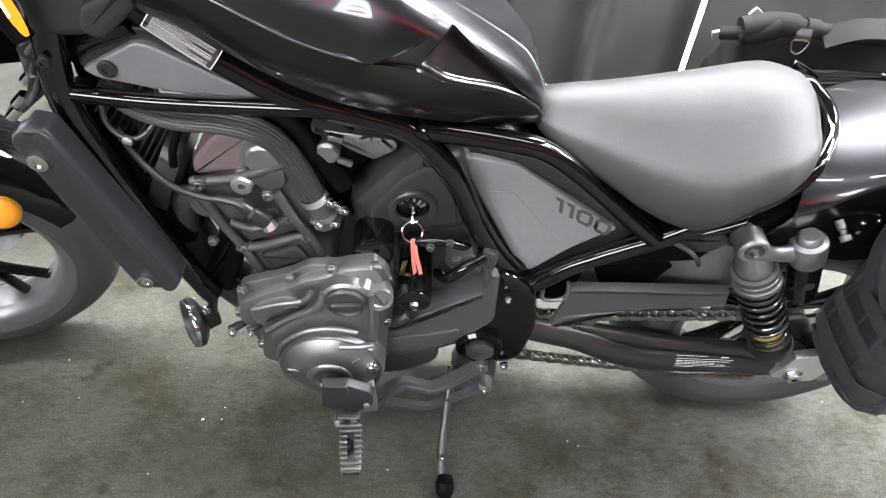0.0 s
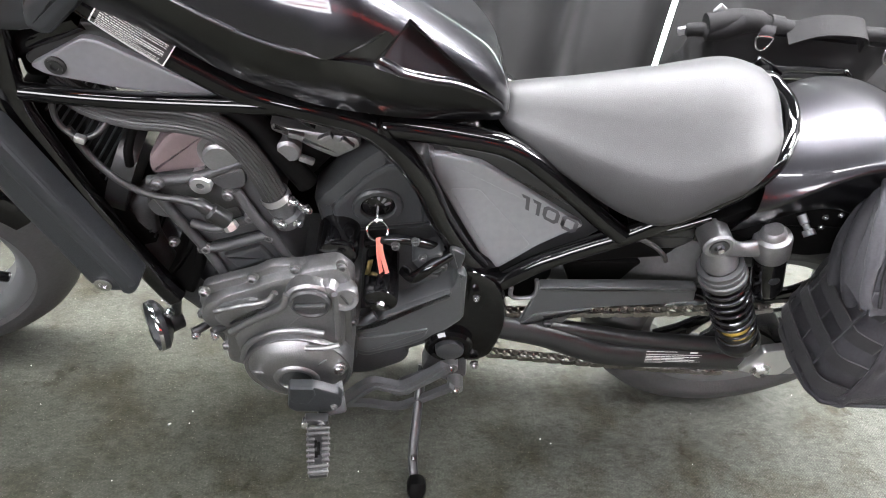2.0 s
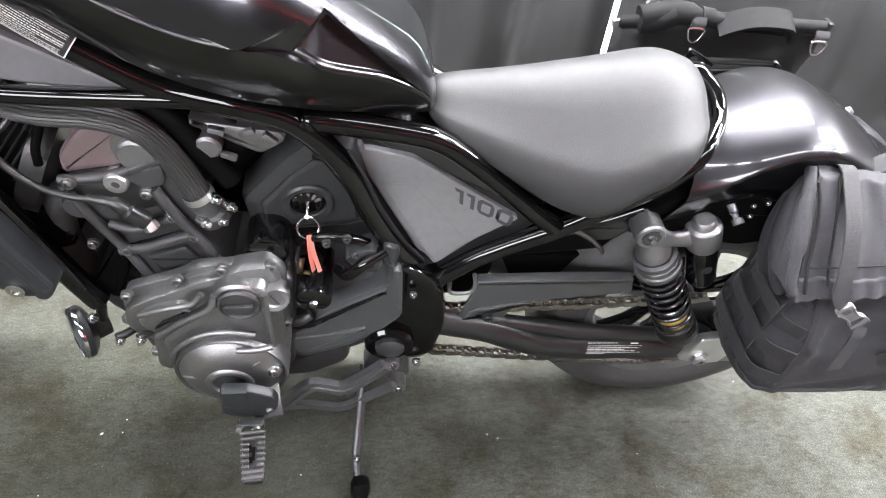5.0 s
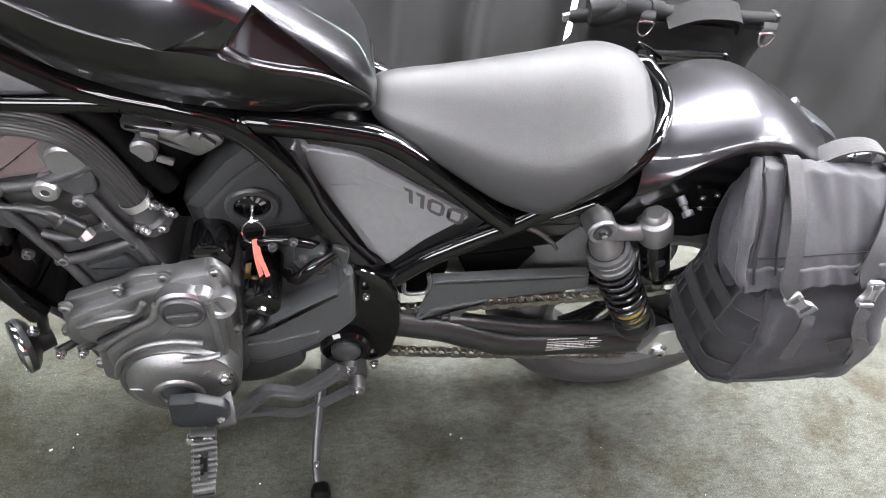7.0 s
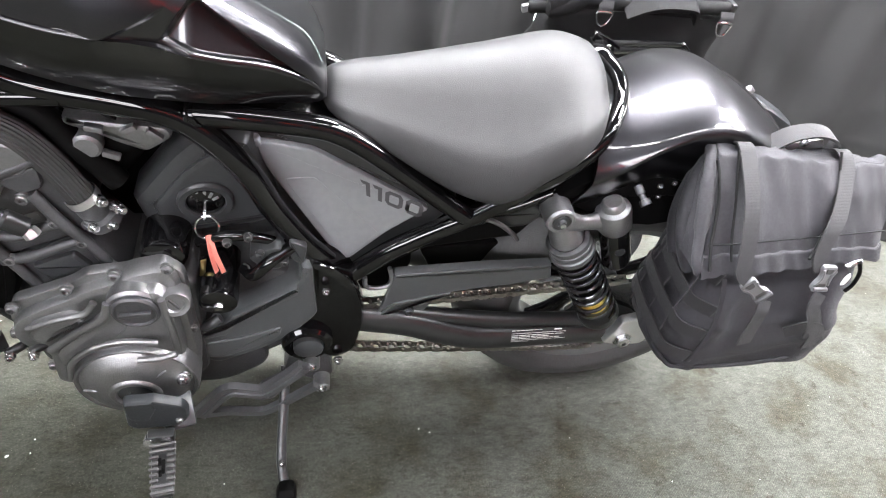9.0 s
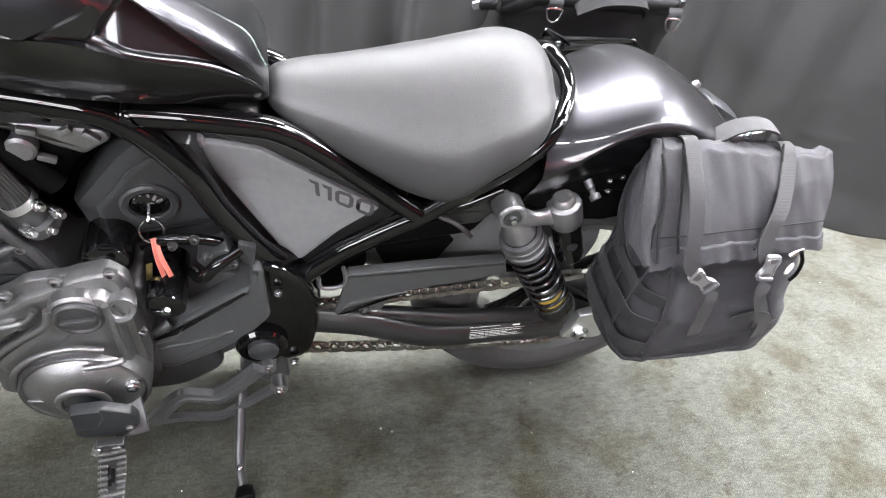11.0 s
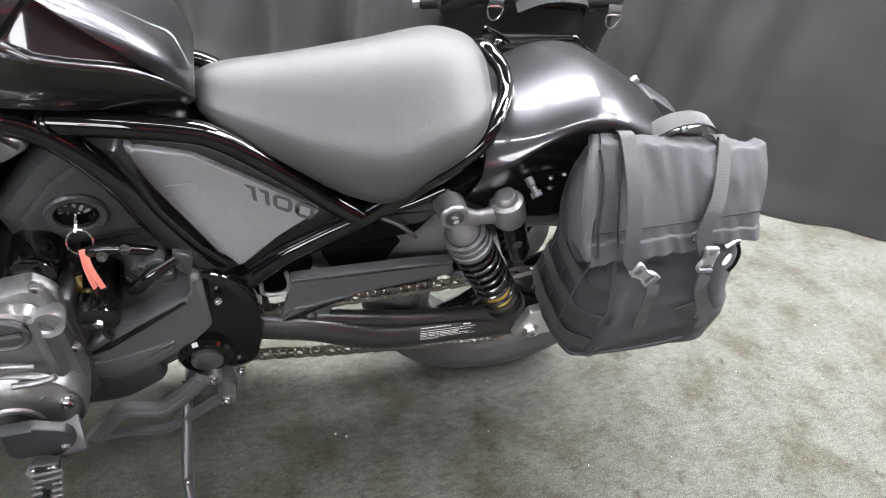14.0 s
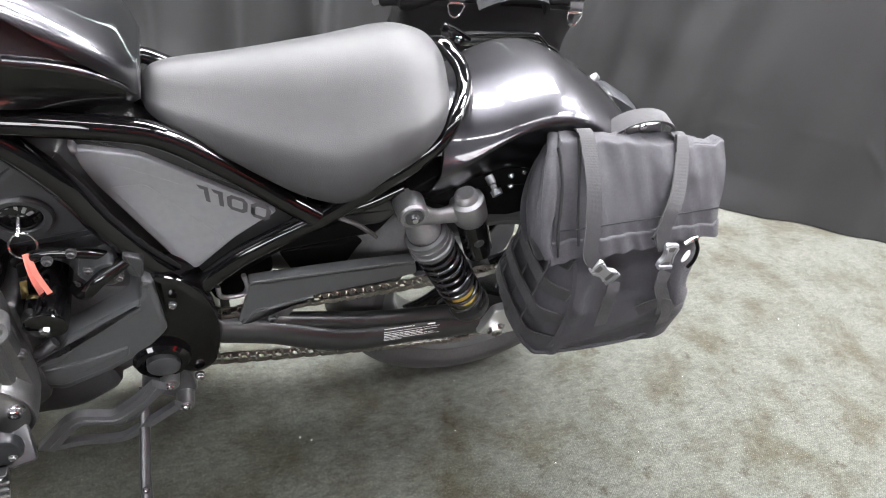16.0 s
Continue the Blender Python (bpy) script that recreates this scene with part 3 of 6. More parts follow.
CREASE = [(-1.30, 0.975), (-1.1, 0.985), (-0.989, 0.956), (-0.95, 0.936), (-0.911, 0.922), (-0.876, 0.912), (-0.838, 0.907), (-0.790, 0.905), (-0.768, 0.893), (-0.726, 0.876), (-0.687, 0.866), (-0.650, 0.852), (-0.62, 0.832), (-0.602, 0.811)]


def soft(stops, u):
    """The table's value, evened out along the tank."""
    d = min(0.030, max(0.003, 0.6 * (-0.599 - u)))
    return sum(wgt * table(stops, u + d * k) for k, wgt in ((-1, 0.1), (-0.6, 0.2), (0, 0.4), (0.6, 0.2), (1, 0.1)))


def tank_mesh():
    """Tank skin: an undercut lower flank, a crease, a rounded top, and a sharp-edged knee recess above the crease."""
    verts, faces = [], []
    nu, nb, nf, nt = 540, 6, 40, 150
    for i in range(nu + 1):
        u = -1.30 + 0.701 * i / nu
        hw, wt, wb = soft(HALF, u), soft(TOP, u), soft(LOW, u)
        wc = min(soft(CREASE, u), wt - 0.012)
        wc = max(wc, wb + 0.006)
        a0 = radians(12)

        def skin(w):
            """Half width of the plain rounded shoulder at a height."""
            t = min(1.0, math.sin(a0) + max(0.0, w - wc) / (wt - wc) * (1 - math.sin(a0)))
            return hw * (math.sqrt(max(0.0, 1 - t * t)) / math.cos(a0)) ** (0.62 - 0.30 * smooth01(-0.90, -0.80, u))

        wedge_part = smooth01(-0.845, -0.825, u) * (1 - smooth01(-0.790, -0.745, u))
        hf = hw + wedge_part * (skin(min(wt - 0.004, max(wc, 0.905 + 0.5 * (u + 0.842)))) - 0.004 - hw)
        low = max(0.010, hw - 0.42 * (wc - wb))
        prof = [(low * k / nb, wb) for k in range(nb)]
        for k in range(nf):
            t = k / nf
            prof.append((low + (hw - low) * (t + 0.10 * math.sin(math.pi * t)) + (hf - hw) * t ** 4, wb + (wc - wb) * t))
        for k in range(nt + 1):
            a = a0 + (math.pi / 2 - a0) * (k / nt) ** 1.3
            h = hw * (max(0.0, math.cos(a)) / math.cos(a0)) ** (0.62 - 0.30 * smooth01(-0.90, -0.80, u))
            w = wc + (wt - wc) * (math.sin(a) - math.sin(a0)) / (1 - math.sin(a0))
            d1 = side_of(u, w, (-0.842, 0.905), (-0.752, 0.950))
            d2 = side_of(u, w, (-0.742, 0.948), (-0.632, 0.853))
            rise = w - wc
            if u < -0.838:
                step = 0.0035 * (1 - smooth01(-0.866, -0.838, u))
                q = min(1.0, rise / max(step, 1e-5))
                h -= step * (1 - math.sqrt(max(0.0, 1 - q * q))) * (1 - smooth01(0.010, 0.05, rise))
            if d1 > 0 and d2 > 0 and w > wc and u < -0.606:
                rail = 1 - smooth01(-0.632, -0.606, u)
                wedge = hf - 0.10 * (1 - wedge_part) * rise
                floor_h = hf - 0.005 - 0.62 * rise
                d3 = side_of(u, w, (-0.758, 0.930), (-0.778, 0.902))
                inside = smooth01(-0.002, 0.007, -d3)
                target = wedge + (floor_h - wedge) * inside
                inner = h + rail * (max(min(h, target), h - 1.2 * max(0.0, d1 - 0.002), h - 2.6 * max(0.0, d2 - 0.003)) - h)
                if rise < 0.007 and inside > 0.0:
                    q = rise / 0.007
                    inner = max(inner, hf - 0.007 * (1 - math.sqrt(max(0.0, 1 - q * q))))
                h = inner
            prof.append((max(h, 0.0), w))
        ring = [(-h, w) for h, w in prof] + [(h, w) for h, w in reversed(prof[1:-1])]
        verts += [(u, v, w) for v, w in ring]
        n = len(ring)
    for i in range(nu):
        for k in range(n):
            a, b = i * n + k, i * n + (k + 1) % n
            faces.append((a, b, b + n, a + n))
    faces.append(tuple(range(n - 1, -1, -1)))
    faces.append(tuple(nu * n + k for k in range(n)))
    return verts, faces


link_mesh("fuel_tank", *tank_mesh(), tank_paint, bike, "glossy metallic black fuel tank with knee recesses", sharp=50)

# seat
SHALF = [(-0.603, 0.02), (-0.595, 0.045), (-0.57, 0.068), (-0.52, 0.088), (-0.45, 0.118), (-0.39, 0.143), (-0.33, 0.155), (-0.27, 0.151), (-0.228, 0.126), (-0.203, 0.088), (-0.190, 0.045), (-0.187, 0.015)]
SLOW = [(-0.603, 0.770), (-0.558, 0.750), (-0.505, 0.726), (-0.41, 0.690), (-0.365, 0.684), (-0.335, 0.696), (-0.292, 0.735), (-0.249, 0.764), (-0.212, 0.786), (-0.19, 0.796)]
STOP = [(-0.603, 0.790), (-0.585, 0.806), (-0.55, 0.818), (-0.50, 0.829), (-0.44, 0.844), (-0.38, 0.859), (-0.32, 0.873), (-0.27, 0.880), (-0.225, 0.872), (-0.20, 0.850), (-0.187, 0.82)]
PROFILE = [(0.94, 0.0), (0.985, 0.03), (1.0, 0.08), (0.994, 0.14), (0.976, 0.215), (0.952, 0.285), (0.926, 0.345), (0.895, 0.40), (0.852, 0.445), (0.78, 0.495), (0.635, 0.60), (0.48, 0.735), (0.32, 0.85), (0.16, 0.92), (0.0, 0.945)]


def cushion():
    prof = [(-a, h) for a, h in PROFILE] + [(a, h) for a, h in reversed(PROFILE[:-1])]
    verts, faces = [], []
    nu, n = 70, len(prof)
    for i in range(nu + 1):
        t = i / nu
        t = 0.5 - 0.5 * math.cos(math.pi * t)
        u = -0.603 + 0.416 * t
        hw, wb, wt = table(SHALF, u), table(SLOW, u), table(STOP, u)
        for a, h in prof:
            verts.append((u, a * hw, wb + (wt - wb) * h))
    for i in range(nu):
        for k in range(n - 1):
            q = i * n + k
            faces.append((q, q + 1, q + n + 1, q + n))
        faces.append((i * n + n - 1, i * n, (i + 1) * n, (i + 1) * n + n - 1))
    faces.append(tuple(range(n - 1, -1, -1)))
    faces.append(tuple(nu * n + k for k in range(n)))
    return verts, faces


link_mesh("seat", *cushion(), seat_vinyl, bike, "black vinyl solo seat with a dished top", sharp=80)
plate("seat_base", [(-0.53, 0.755), (-0.50, 0.735), (-0.40, 0.68), (-0.30, 0.70), (-0.215, 0.77), (-0.3, 0.765), (-0.42, 0.73), (-0.5, 0.76)], -0.075, 0.075, deep_black, bike)

# rear mudguard: an arc behind the seat with a rounded crown and flat sides
def mudguard(centre, radius, a0, a1, section, na, slant=0.0, dip=0.0, crown_stops=None):
    verts, faces = [], []
    n = len(section)
    for i in range(na + 1):
        for v, dr in section:
            a_in = a0 + slant * max(0.0, -dr - 0.01)
            a = radians(a_in + (a1 - a_in) * i / na)
            if crown_stops:
                s = table(crown_stops, math.degrees(a))
                dr = dr * s if dr > -0.068 else dr + 0.066 * (1 - s) * (1 - smooth01(0.066, 0.14, -dr))
            r = radius + dr - dip * (1 - smooth01(0.0, 0.30, i / na)) * max(0.0, 1 - 0.25 * (v / 0.12) ** 2)
            verts.append((centre[0] + r * math.cos(a), v, centre[1] + r * math.sin(a)))
    for i in range(na):
        for k in range(n):
            q = i * n
            faces.append((q + k, q + (k + 1) % n, q + n + (k + 1) % n, q + n + k))
    faces.append(tuple(range(n - 1, -1, -1)))
    faces.append(tuple(na * n + k for k in range(n)))
    return verts, faces


crown = [(-0.104, -0.140), (-0.110, -0.115), (-0.116, -0.090), (-0.1195, -0.074), (-0.1205, -0.068), (-0.1185, -0.062), (-0.109, -0.047), (-0.092, -0.030), (-0.072, -0.017), (-0.048, -0.007), (-0.022, -0.001)]
section = crown + [(0.0, 0.0)] + [(-v, d) for v, d in reversed(crown)]
inner = [(v * 0.95, d - 0.005) for v, d in reversed(section)]
link_mesh("rear_mudguard", *mudguard((-0.15, 0.352), 0.510, 96.0, 12, section + inner, 80, 45, 0.082, [(12, 0.5), (70, 0.5), (78, 0.60), (85, 0.85), (92, 1.15), (110, 1.5)]), tank_paint, bike, "glossy metallic black rear mudguard", sharp=50)
plate("mudguard_stay", [(-0.245, 0.66), (-0.20, 0.695), (-0.10, 0.722), (0.08, 0.725), (0.16, 0.68), (0.10, 0.64), (-0.05, 0.60), (-0.12, 0.605), (-0.19, 0.635)], -0.100, -0.06, deep_black, bike)
lathe("stud", [(0.0, 0.0), (0.007, 0), (0.007, 0.014), (0.005, 0.016), (0.005, 0.024), (0.009, 0.025), (0.009, 0.034), (0, 0.034)], (-0.112, -0.10, 0.690), (0.30, -0.80, -0.45), bracket_grey, bike)
for u, w in ((-0.072, 0.690), (-0.066, 0.668), (-0.050, 0.697)):
    bolt(bike, u, -0.10, w, 0.004)
# carrier rail that holds the far saddlebag
rail = tagged(new("bag_rail"), "glossy black carrier rail of the far saddlebag")
rail.parent = bike
tube("upper_rail", [(-0.135, 0.14, 0.798), (-0.115, 0.16, 0.787), (-0.084, 0.20, 0.766), (-0.010, 0.235, 0.753), (0.060, 0.265, 0.741), (0.122, 0.29, 0.730), (0.135, 0.29, 0.728), (0.160, 0.29, 0.710), (0.201, 0.29, 0.683)], 0.0075, gloss_black, rail)
tube("lower_rail", [(-0.075, 0.195, 0.757), (-0.009, 0.23, 0.743), (0.060, 0.26, 0.729), (0.133, 0.285, 0.715), (0.179, 0.29, 0.700), (0.203, 0.29, 0.683)], 0.0080, gloss_black, rail)
plate("rail_tab", [(-0.115, 0.790), (-0.080, 0.776), (-0.055, 0.762), (-0.062, 0.748), (-0.09, 0.754), (-0.12, 0.772)], 0.196, 0.204, gloss_black, rail, "", 0.002, 0.006)
bolt(rail, -0.084, 0.195, 0.763, 0.006, steel)
# black filler block added in the dark gap between seat and mudguard
plate("seat_gap_filler", [(-0.29, 0.70), (-0.25, 0.75), (-0.20, 0.77), (-0.15, 0.765), (-0.15, 0.70)], -0.045, 0.07, deep_black, bike, "", 0.006, 0.01)
block("tail_lamp", (0.09, 0.06, 0.030), pose(0.19, 0.05, 0.735, 0, 25, 0), shroud_grey, bike, "small tail lamp with a clear lens", 0.012)
lathe("lamp_lens", [(0, 0), (0.008, 0), (0.008, 0.010), (0.006, 0.014), (0, 0.015)], (0.128, 0.06, 0.770), (0.5, -0.2, 0.8), cast_alloy, bike)
lathe("lamp_lens", [(0, 0), (0.007, 0), (0.007, 0.008), (0, 0.011)], (0.148, 0.05, 0.752), (0.2, -0.6, 0.7), chrome, bike)

# left side panel in the frame triangle
def panel_v(u, w):
    return -0.036 - 0.12 * (u + 0.69) + 0.10 * (w - 0.65)


tri = [(-0.699, 0.696), (-0.678, 0.700), (-0.612, 0.695), (-0.430, 0.607), (-0.455, 0.588), (-0.494, 0.553), (-0.550, 0.489), (-0.568, 0.488), (-0.674, 0.646)]
side_panel = plate("side_panel", tri, lambda u, w: panel_v(u, w) - 0.002, lambda u, w: panel_v(u, w) + 0.03, panel_face, bike, "satin grey side panel", 0.0035, 0.010)
plate("panel_facet", [(-0.655, 0.640), (-0.610, 0.648), (-0.508, 0.552), (-0.548, 0.504), (-0.562, 0.503)], lambda u, w: panel_v(u, w) - 0.0026 - 0.06 * max(0.0, side_of(u, w, (-0.610, 0.648), (-0.508, 0.552))) * 0.5,
      lambda u, w: panel_v(u, w) + 0.01, panel_face, side_panel, "", 0.0008, 0.008)
rim = [(-0.762, 0.742), (-0.62, 0.735), (-0.38, 0.615), (-0.532, 0.446), (-0.60, 0.48), (-0.715, 0.650)]
plate("panel_surround", rim, lambda u, w: panel_v(u, w) + 0.008, lambda u, w: panel_v(u, w) + 0.06, satin_black, bike, "", 0.006, 0.012)
plate("panel_lug", [(-0.706, 0.704), (-0.690, 0.706), (-0.684, 0.694), (-0.698, 0.688)], lambda u, w: panel_v(u, w) - 0.006, lambda u, w: panel_v(u, w) + 0.01, panel_face, side_panel, "", 0.003, 0.004)


def on_panel(a, b, lift):
    """A point of the number plate area: a along the row of digits, b up."""
    top = Vector((-0.5435, 0.6515)).lerp(Vector((-0.4405, 0.6150)), a)
    low = Vector((-0.5395, 0.6265)).lerp(Vector((-0.4435, 0.5875)), a)
    p = low.lerp(top, b)
    return (p.x, panel_v(p.x, p.y) - 0.0022 - lift, p.y)


def digit(bars):
    """One printed digit out of flat strokes, each a quadrilateral."""
    bm = bmesh.new()
    for quad in bars:
        hi = [bm.verts.new(on_panel(a, b, 0.0008)) for a, b in quad]
        lo = [bm.verts.new(on_panel(a, b, 0.0)) for a, b in quad]
        bm.faces.new(hi)
        for k in range(len(quad)):
            bm.faces.new((lo[k], lo[(k + 1) % len(quad)], hi[(k + 1) % len(quad)], hi[k]))
    bmesh.ops.remove_doubles(bm, verts=bm.verts, dist=0.0002)
    return part("digit", bm, print_grey, side_panel, sharp=20)


for a0 in (0.0, 0.19):
    digit([[(a0 + 0.0, 1.0), (a0 + 0.145, 1.0), (a0 + 0.145, 0.0), (a0 + 0.08, 0.0), (a0 + 0.08, 0.80), (a0 + 0.03, 0.80)]])
for a0 in (0.385, 0.715):
    outer = [(0.0, 0.22), (0.05, 0.0), (0.22, 0.0), (0.285, 0.22), (0.285, 0.78), (0.235, 1.0), (0.065, 1.0), (0.0, 0.78)]
    inner_ring = [(0.065, 0.28), (0.075, 0.20), (0.20, 0.20), (0.22, 0.30), (0.22, 0.72), (0.21, 0.80), (0.085, 0.80), (0.065, 0.70)]
    digit([[(a0 + outer[k][0], outer[k][1]), (a0 + outer[(k + 1) % 8][0], outer[(k + 1) % 8][1]), (a0 + inner_ring[(k + 1) % 8][0], inner_ring[(k + 1) % 8][1]), (a0 + inner_ring[k][0], inner_ring[k][1])] for k in range(8)])

# hidden middle: air box, battery box, wiring; dark plates stop the floor showing through
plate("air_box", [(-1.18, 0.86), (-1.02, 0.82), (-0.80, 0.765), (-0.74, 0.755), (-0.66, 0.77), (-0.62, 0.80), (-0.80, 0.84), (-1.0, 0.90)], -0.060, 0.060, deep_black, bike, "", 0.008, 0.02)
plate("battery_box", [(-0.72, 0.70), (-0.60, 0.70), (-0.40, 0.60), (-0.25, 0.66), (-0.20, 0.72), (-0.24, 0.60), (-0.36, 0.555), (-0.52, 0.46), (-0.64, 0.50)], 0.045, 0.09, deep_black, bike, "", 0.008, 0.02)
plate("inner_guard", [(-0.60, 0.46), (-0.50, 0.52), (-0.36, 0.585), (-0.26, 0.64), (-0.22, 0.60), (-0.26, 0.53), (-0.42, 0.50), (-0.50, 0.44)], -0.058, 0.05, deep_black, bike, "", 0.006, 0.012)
plate("tail_box", [(-0.355, 0.605), (-0.27, 0.640), (-0.235, 0.612), (-0.265, 0.580), (-0.31, 0.575)], -0.085, -0.02, satin_black, bike, "", 0.006, 0.01)
tube("cable", [(-0.36, -0.075, 0.60), (-0.32, -0.095, 0.598), (-0.29, -0.095, 0.575), (-0.27, -0.08, 0.545)], 0.004, rubber, bike)
both("seat_tail_tube", [(-0.36, -0.08, 0.60), (-0.30, -0.088, 0.628), (-0.245, -0.09, 0.662)], 0.009, gloss_black)

# black plates added to fill dark gaps that would show the floor
plate("belly_filler", [(-0.82, 0.27), (-0.52, 0.30), (-0.49, 0.21), (-0.58, 0.16), (-0.82, 0.17)], -0.01, 0.12, deep_black, bike, "black filler plate added under the engine", 0.01, 0.03)
plate("pivot_filler", [(-0.62, 0.50), (-0.44, 0.49), (-0.42, 0.40), (-0.44, 0.33), (-0.60, 0.30)], 0.0, 0.05, deep_black, bike, "", 0.006, 0.02)
plate("inner_filler", [(-0.82, 0.77), (-0.60, 0.78), (-0.42, 0.66), (-0.45, 0.56), (-0.56, 0.46), (-0.80, 0.56)], 0.03, 0.05, deep_black, bike, "", 0.004, 0.01)

# side intake scoop below the tank
plate("scoop_surround", [(-1.213, 0.826), (-1.147, 0.884), (-1.105, 0.884), (-0.965, 0.812), (-0.985, 0.795), (-1.085, 0.796), (-1.185, 0.802)], -0.076, -0.03, satin_black, bike, "", 0.004, 0.012)
scoop = plate("intake_scoop", [(-1.202, 0.823), (-1.128, 0.869), (-1.108, 0.867), (-0.992, 0.808), (-0.968, 0.806), (-1.000, 0.797), (-1.096, 0.800), (-1.186, 0.812)],
              lambda u, w: -0.086 + 0.10 * max(0, u + 1.06), -0.06, panel_grey, bike, "satin grey intake cover", 0.004, 0.007)
lathe("scoop_bolt", [(0.012, 0), (0.012, 0.003), (0.009, 0.004), (0.009, 0.006), (0.005, 0.006), (0.004, 0.003), (0, 0.003)], (-1.168, -0.086, 0.828), OUT, satin_black, bike)

# dark filler plate added so the floor doesn't show past the scoop
plate("under_tank_filler", [(-1.235, 0.87), (-1.14, 0.90), (-0.92, 0.81), (-0.93, 0.785), (-1.235, 0.780)], -0.045, 0.045, deep_black, bike, "", 0.004, 0.01)
# radiator and its side shroud
plate("radiator_shroud", [(-1.284, 0.757), (-1.262, 0.780), (-1.232, 0.779), (-1.122, 0.497), (-1.134, 0.478), (-1.178, 0.476), (-1.196, 0.492)], -0.162, -0.135, shroud_grey, bike, "dark grey radiator side shroud", 0.011, 0.014)
plate("shroud_edge", [(-1.262, 0.781), (-1.232, 0.779), (-1.121, 0.497), (-1.133, 0.477), (-1.150, 0.478), (-1.152, 0.502), (-1.252, 0.762)], lambda u, w: -0.164 + 0.35 * max(0.0, (u + 1.250) + 0.40 * (w - 0.76)), -0.12, shroud_grey, bike, "", 0.004, 0.010)
for u, w in ((-1.253, 0.729), (-1.172, 0.500)):
    lathe("shroud_bolt", [(0.013, -0.002), (0.013, 0.003), (0.010, 0.004), (0.006, 0.004), (0.004, 0.001), (0, 0.001)], (u, -0.163, w), OUT, steel, bike)
rad = block("radiator", (0.045, 0.13, 0.29), pose(-1.195, 0, 0.62, 0, -21, 0), deep_black, bike, "black radiator core")
for k in range(22):
    block("fin", (0.05, 0.125, 0.0025), pose(-1.195, 0, 0.62, 0, -21, 0) @ pose(0, 0, -0.135 + k * 0.0128), satin_black, rad, bevel=0.0)
lathe("fan_shroud", [(0.09, 0), (0.10, 0.0), (0.10, 0.03), (0.02, 0.035), (0.0, 0.035)], (-1.165, 0.02, 0.62), (0.93, 0, -0.36), satin_black, bike)
# horn
HD = (-0.80, -0.58, 0.10)
horn = lathe("horn", [(0, -0.012), (0.010, -0.011), (0.013, -0.016), (0.026, -0.014), (0.034, -0.010), (0.041, 0.002), (0.047, 0.003), (0.049, -0.002), (0.048, -0.012), (0.038, -0.020), (0.024, -0.026), (0.021, -0.050), (0, -0.050)], (-1.158, -0.095, 0.297), HD, shroud_grey, bike, "black disc horn with a bright rim")
lathe("horn_rim", [(0.0465, 0.003), (0.0480, 0.0042), (0.0494, 0.002), (0.0494, -0.002)], (-1.158, -0.095, 0.297), HD, chrome, horn)
tube("horn_bracket", [(-1.125, -0.07, 0.30), (-1.115, -0.08, 0.34), (-1.108, -0.085, 0.37)], 0.009, satin_black, bike)
bolt(bike, -1.118, -0.105, 0.355, 0.007)

# engine: crankcase
plate("crankcase", [(-1.05, 0.40), (-1.03, 0.432), (-0.94, 0.466), (-0.86, 0.496), (-0.785, 0.510), (-0.785, 0.26), (-0.86, 0.19), (-0.97, 0.22), (-1.03, 0.30)], -0.128, 0.13, engine_dark, bike, "dark cast crankcase", 0.008, 0.02)
plate("gearbox", [(-0.80, 0.50), (-0.62, 0.47), (-0.60, 0.30), (-0.70, 0.235), (-0.80, 0.22)], -0.085, 0.13, engine_dark, bike, "", 0.008, 0.02)
plate("sump", [(-1.03, 0.33), (-0.98, 0.23), (-0.88, 0.165), (-0.76, 0.17), (-0.68, 0.23), (-0.70, 0.30)], -0.10, 0.10, engine_dark, bike, "", 0.01, 0.03)
# left cover, built up in steps
cover = plate("clutch_cover", [(-1.046, 0.418), (-1.034, 0.456), (-1.002, 0.478), (-0.955, 0.503), (-0.928, 0.522), (-0.885, 0.540), (-0.866, 0.553), (-0.820, 0.566), (-0.804, 0.545), (-0.797, 0.480), (-0.790, 0.352),
                               (-0.796, 0.290), (-0.822, 0.252), (-0.868, 0.228), (-0.912, 0.222), (-0.952, 0.238), (-0.975, 0.272), (-1.016, 0.290), (-1.008, 0.372), (-1.034, 0.388)],
              -0.160, -0.125, engine_grey, bike, "grey painted engine side cover", 0.010, 0.016)
plate("cover_flange", [(-1.046, 0.440), (-1.034, 0.482), (-0.95, 0.520), (-0.925, 0.541), (-0.875, 0.548), (-0.822, 0.566), (-0.796, 0.540), (-0.790, 0.350), (-0.80, 0.292), (-0.85, 0.250), (-0.93, 0.250), (-0.985, 0.290), (-1.020, 0.312), (-1.012, 0.392), (-1.042, 0.402)],
      -0.142, -0.125, engine_grey, cover, "", 0.004, 0.012)
plate("cover_step", [(-1.020, 0.432), (-1.008, 0.462), (-0.950, 0.486), (-0.928, 0.470), (-0.975, 0.440), (-0.992, 0.408)], -0.174, -0.15, engine_grey, cover, "", 0.008, 0.014)
plate("cover_step", [(-0.992, 0.402), (-0.905, 0.486), (-0.880, 0.530), (-0.826, 0.545), (-0.812, 0.520), (-0.806, 0.40), (-0.815, 0.33), (-0.90, 0.29), (-0.985, 0.33)], -0.180, -0.15, engine_grey, cover, "", 0.012, 0.018)
CU, CW = -0.885, 0.324
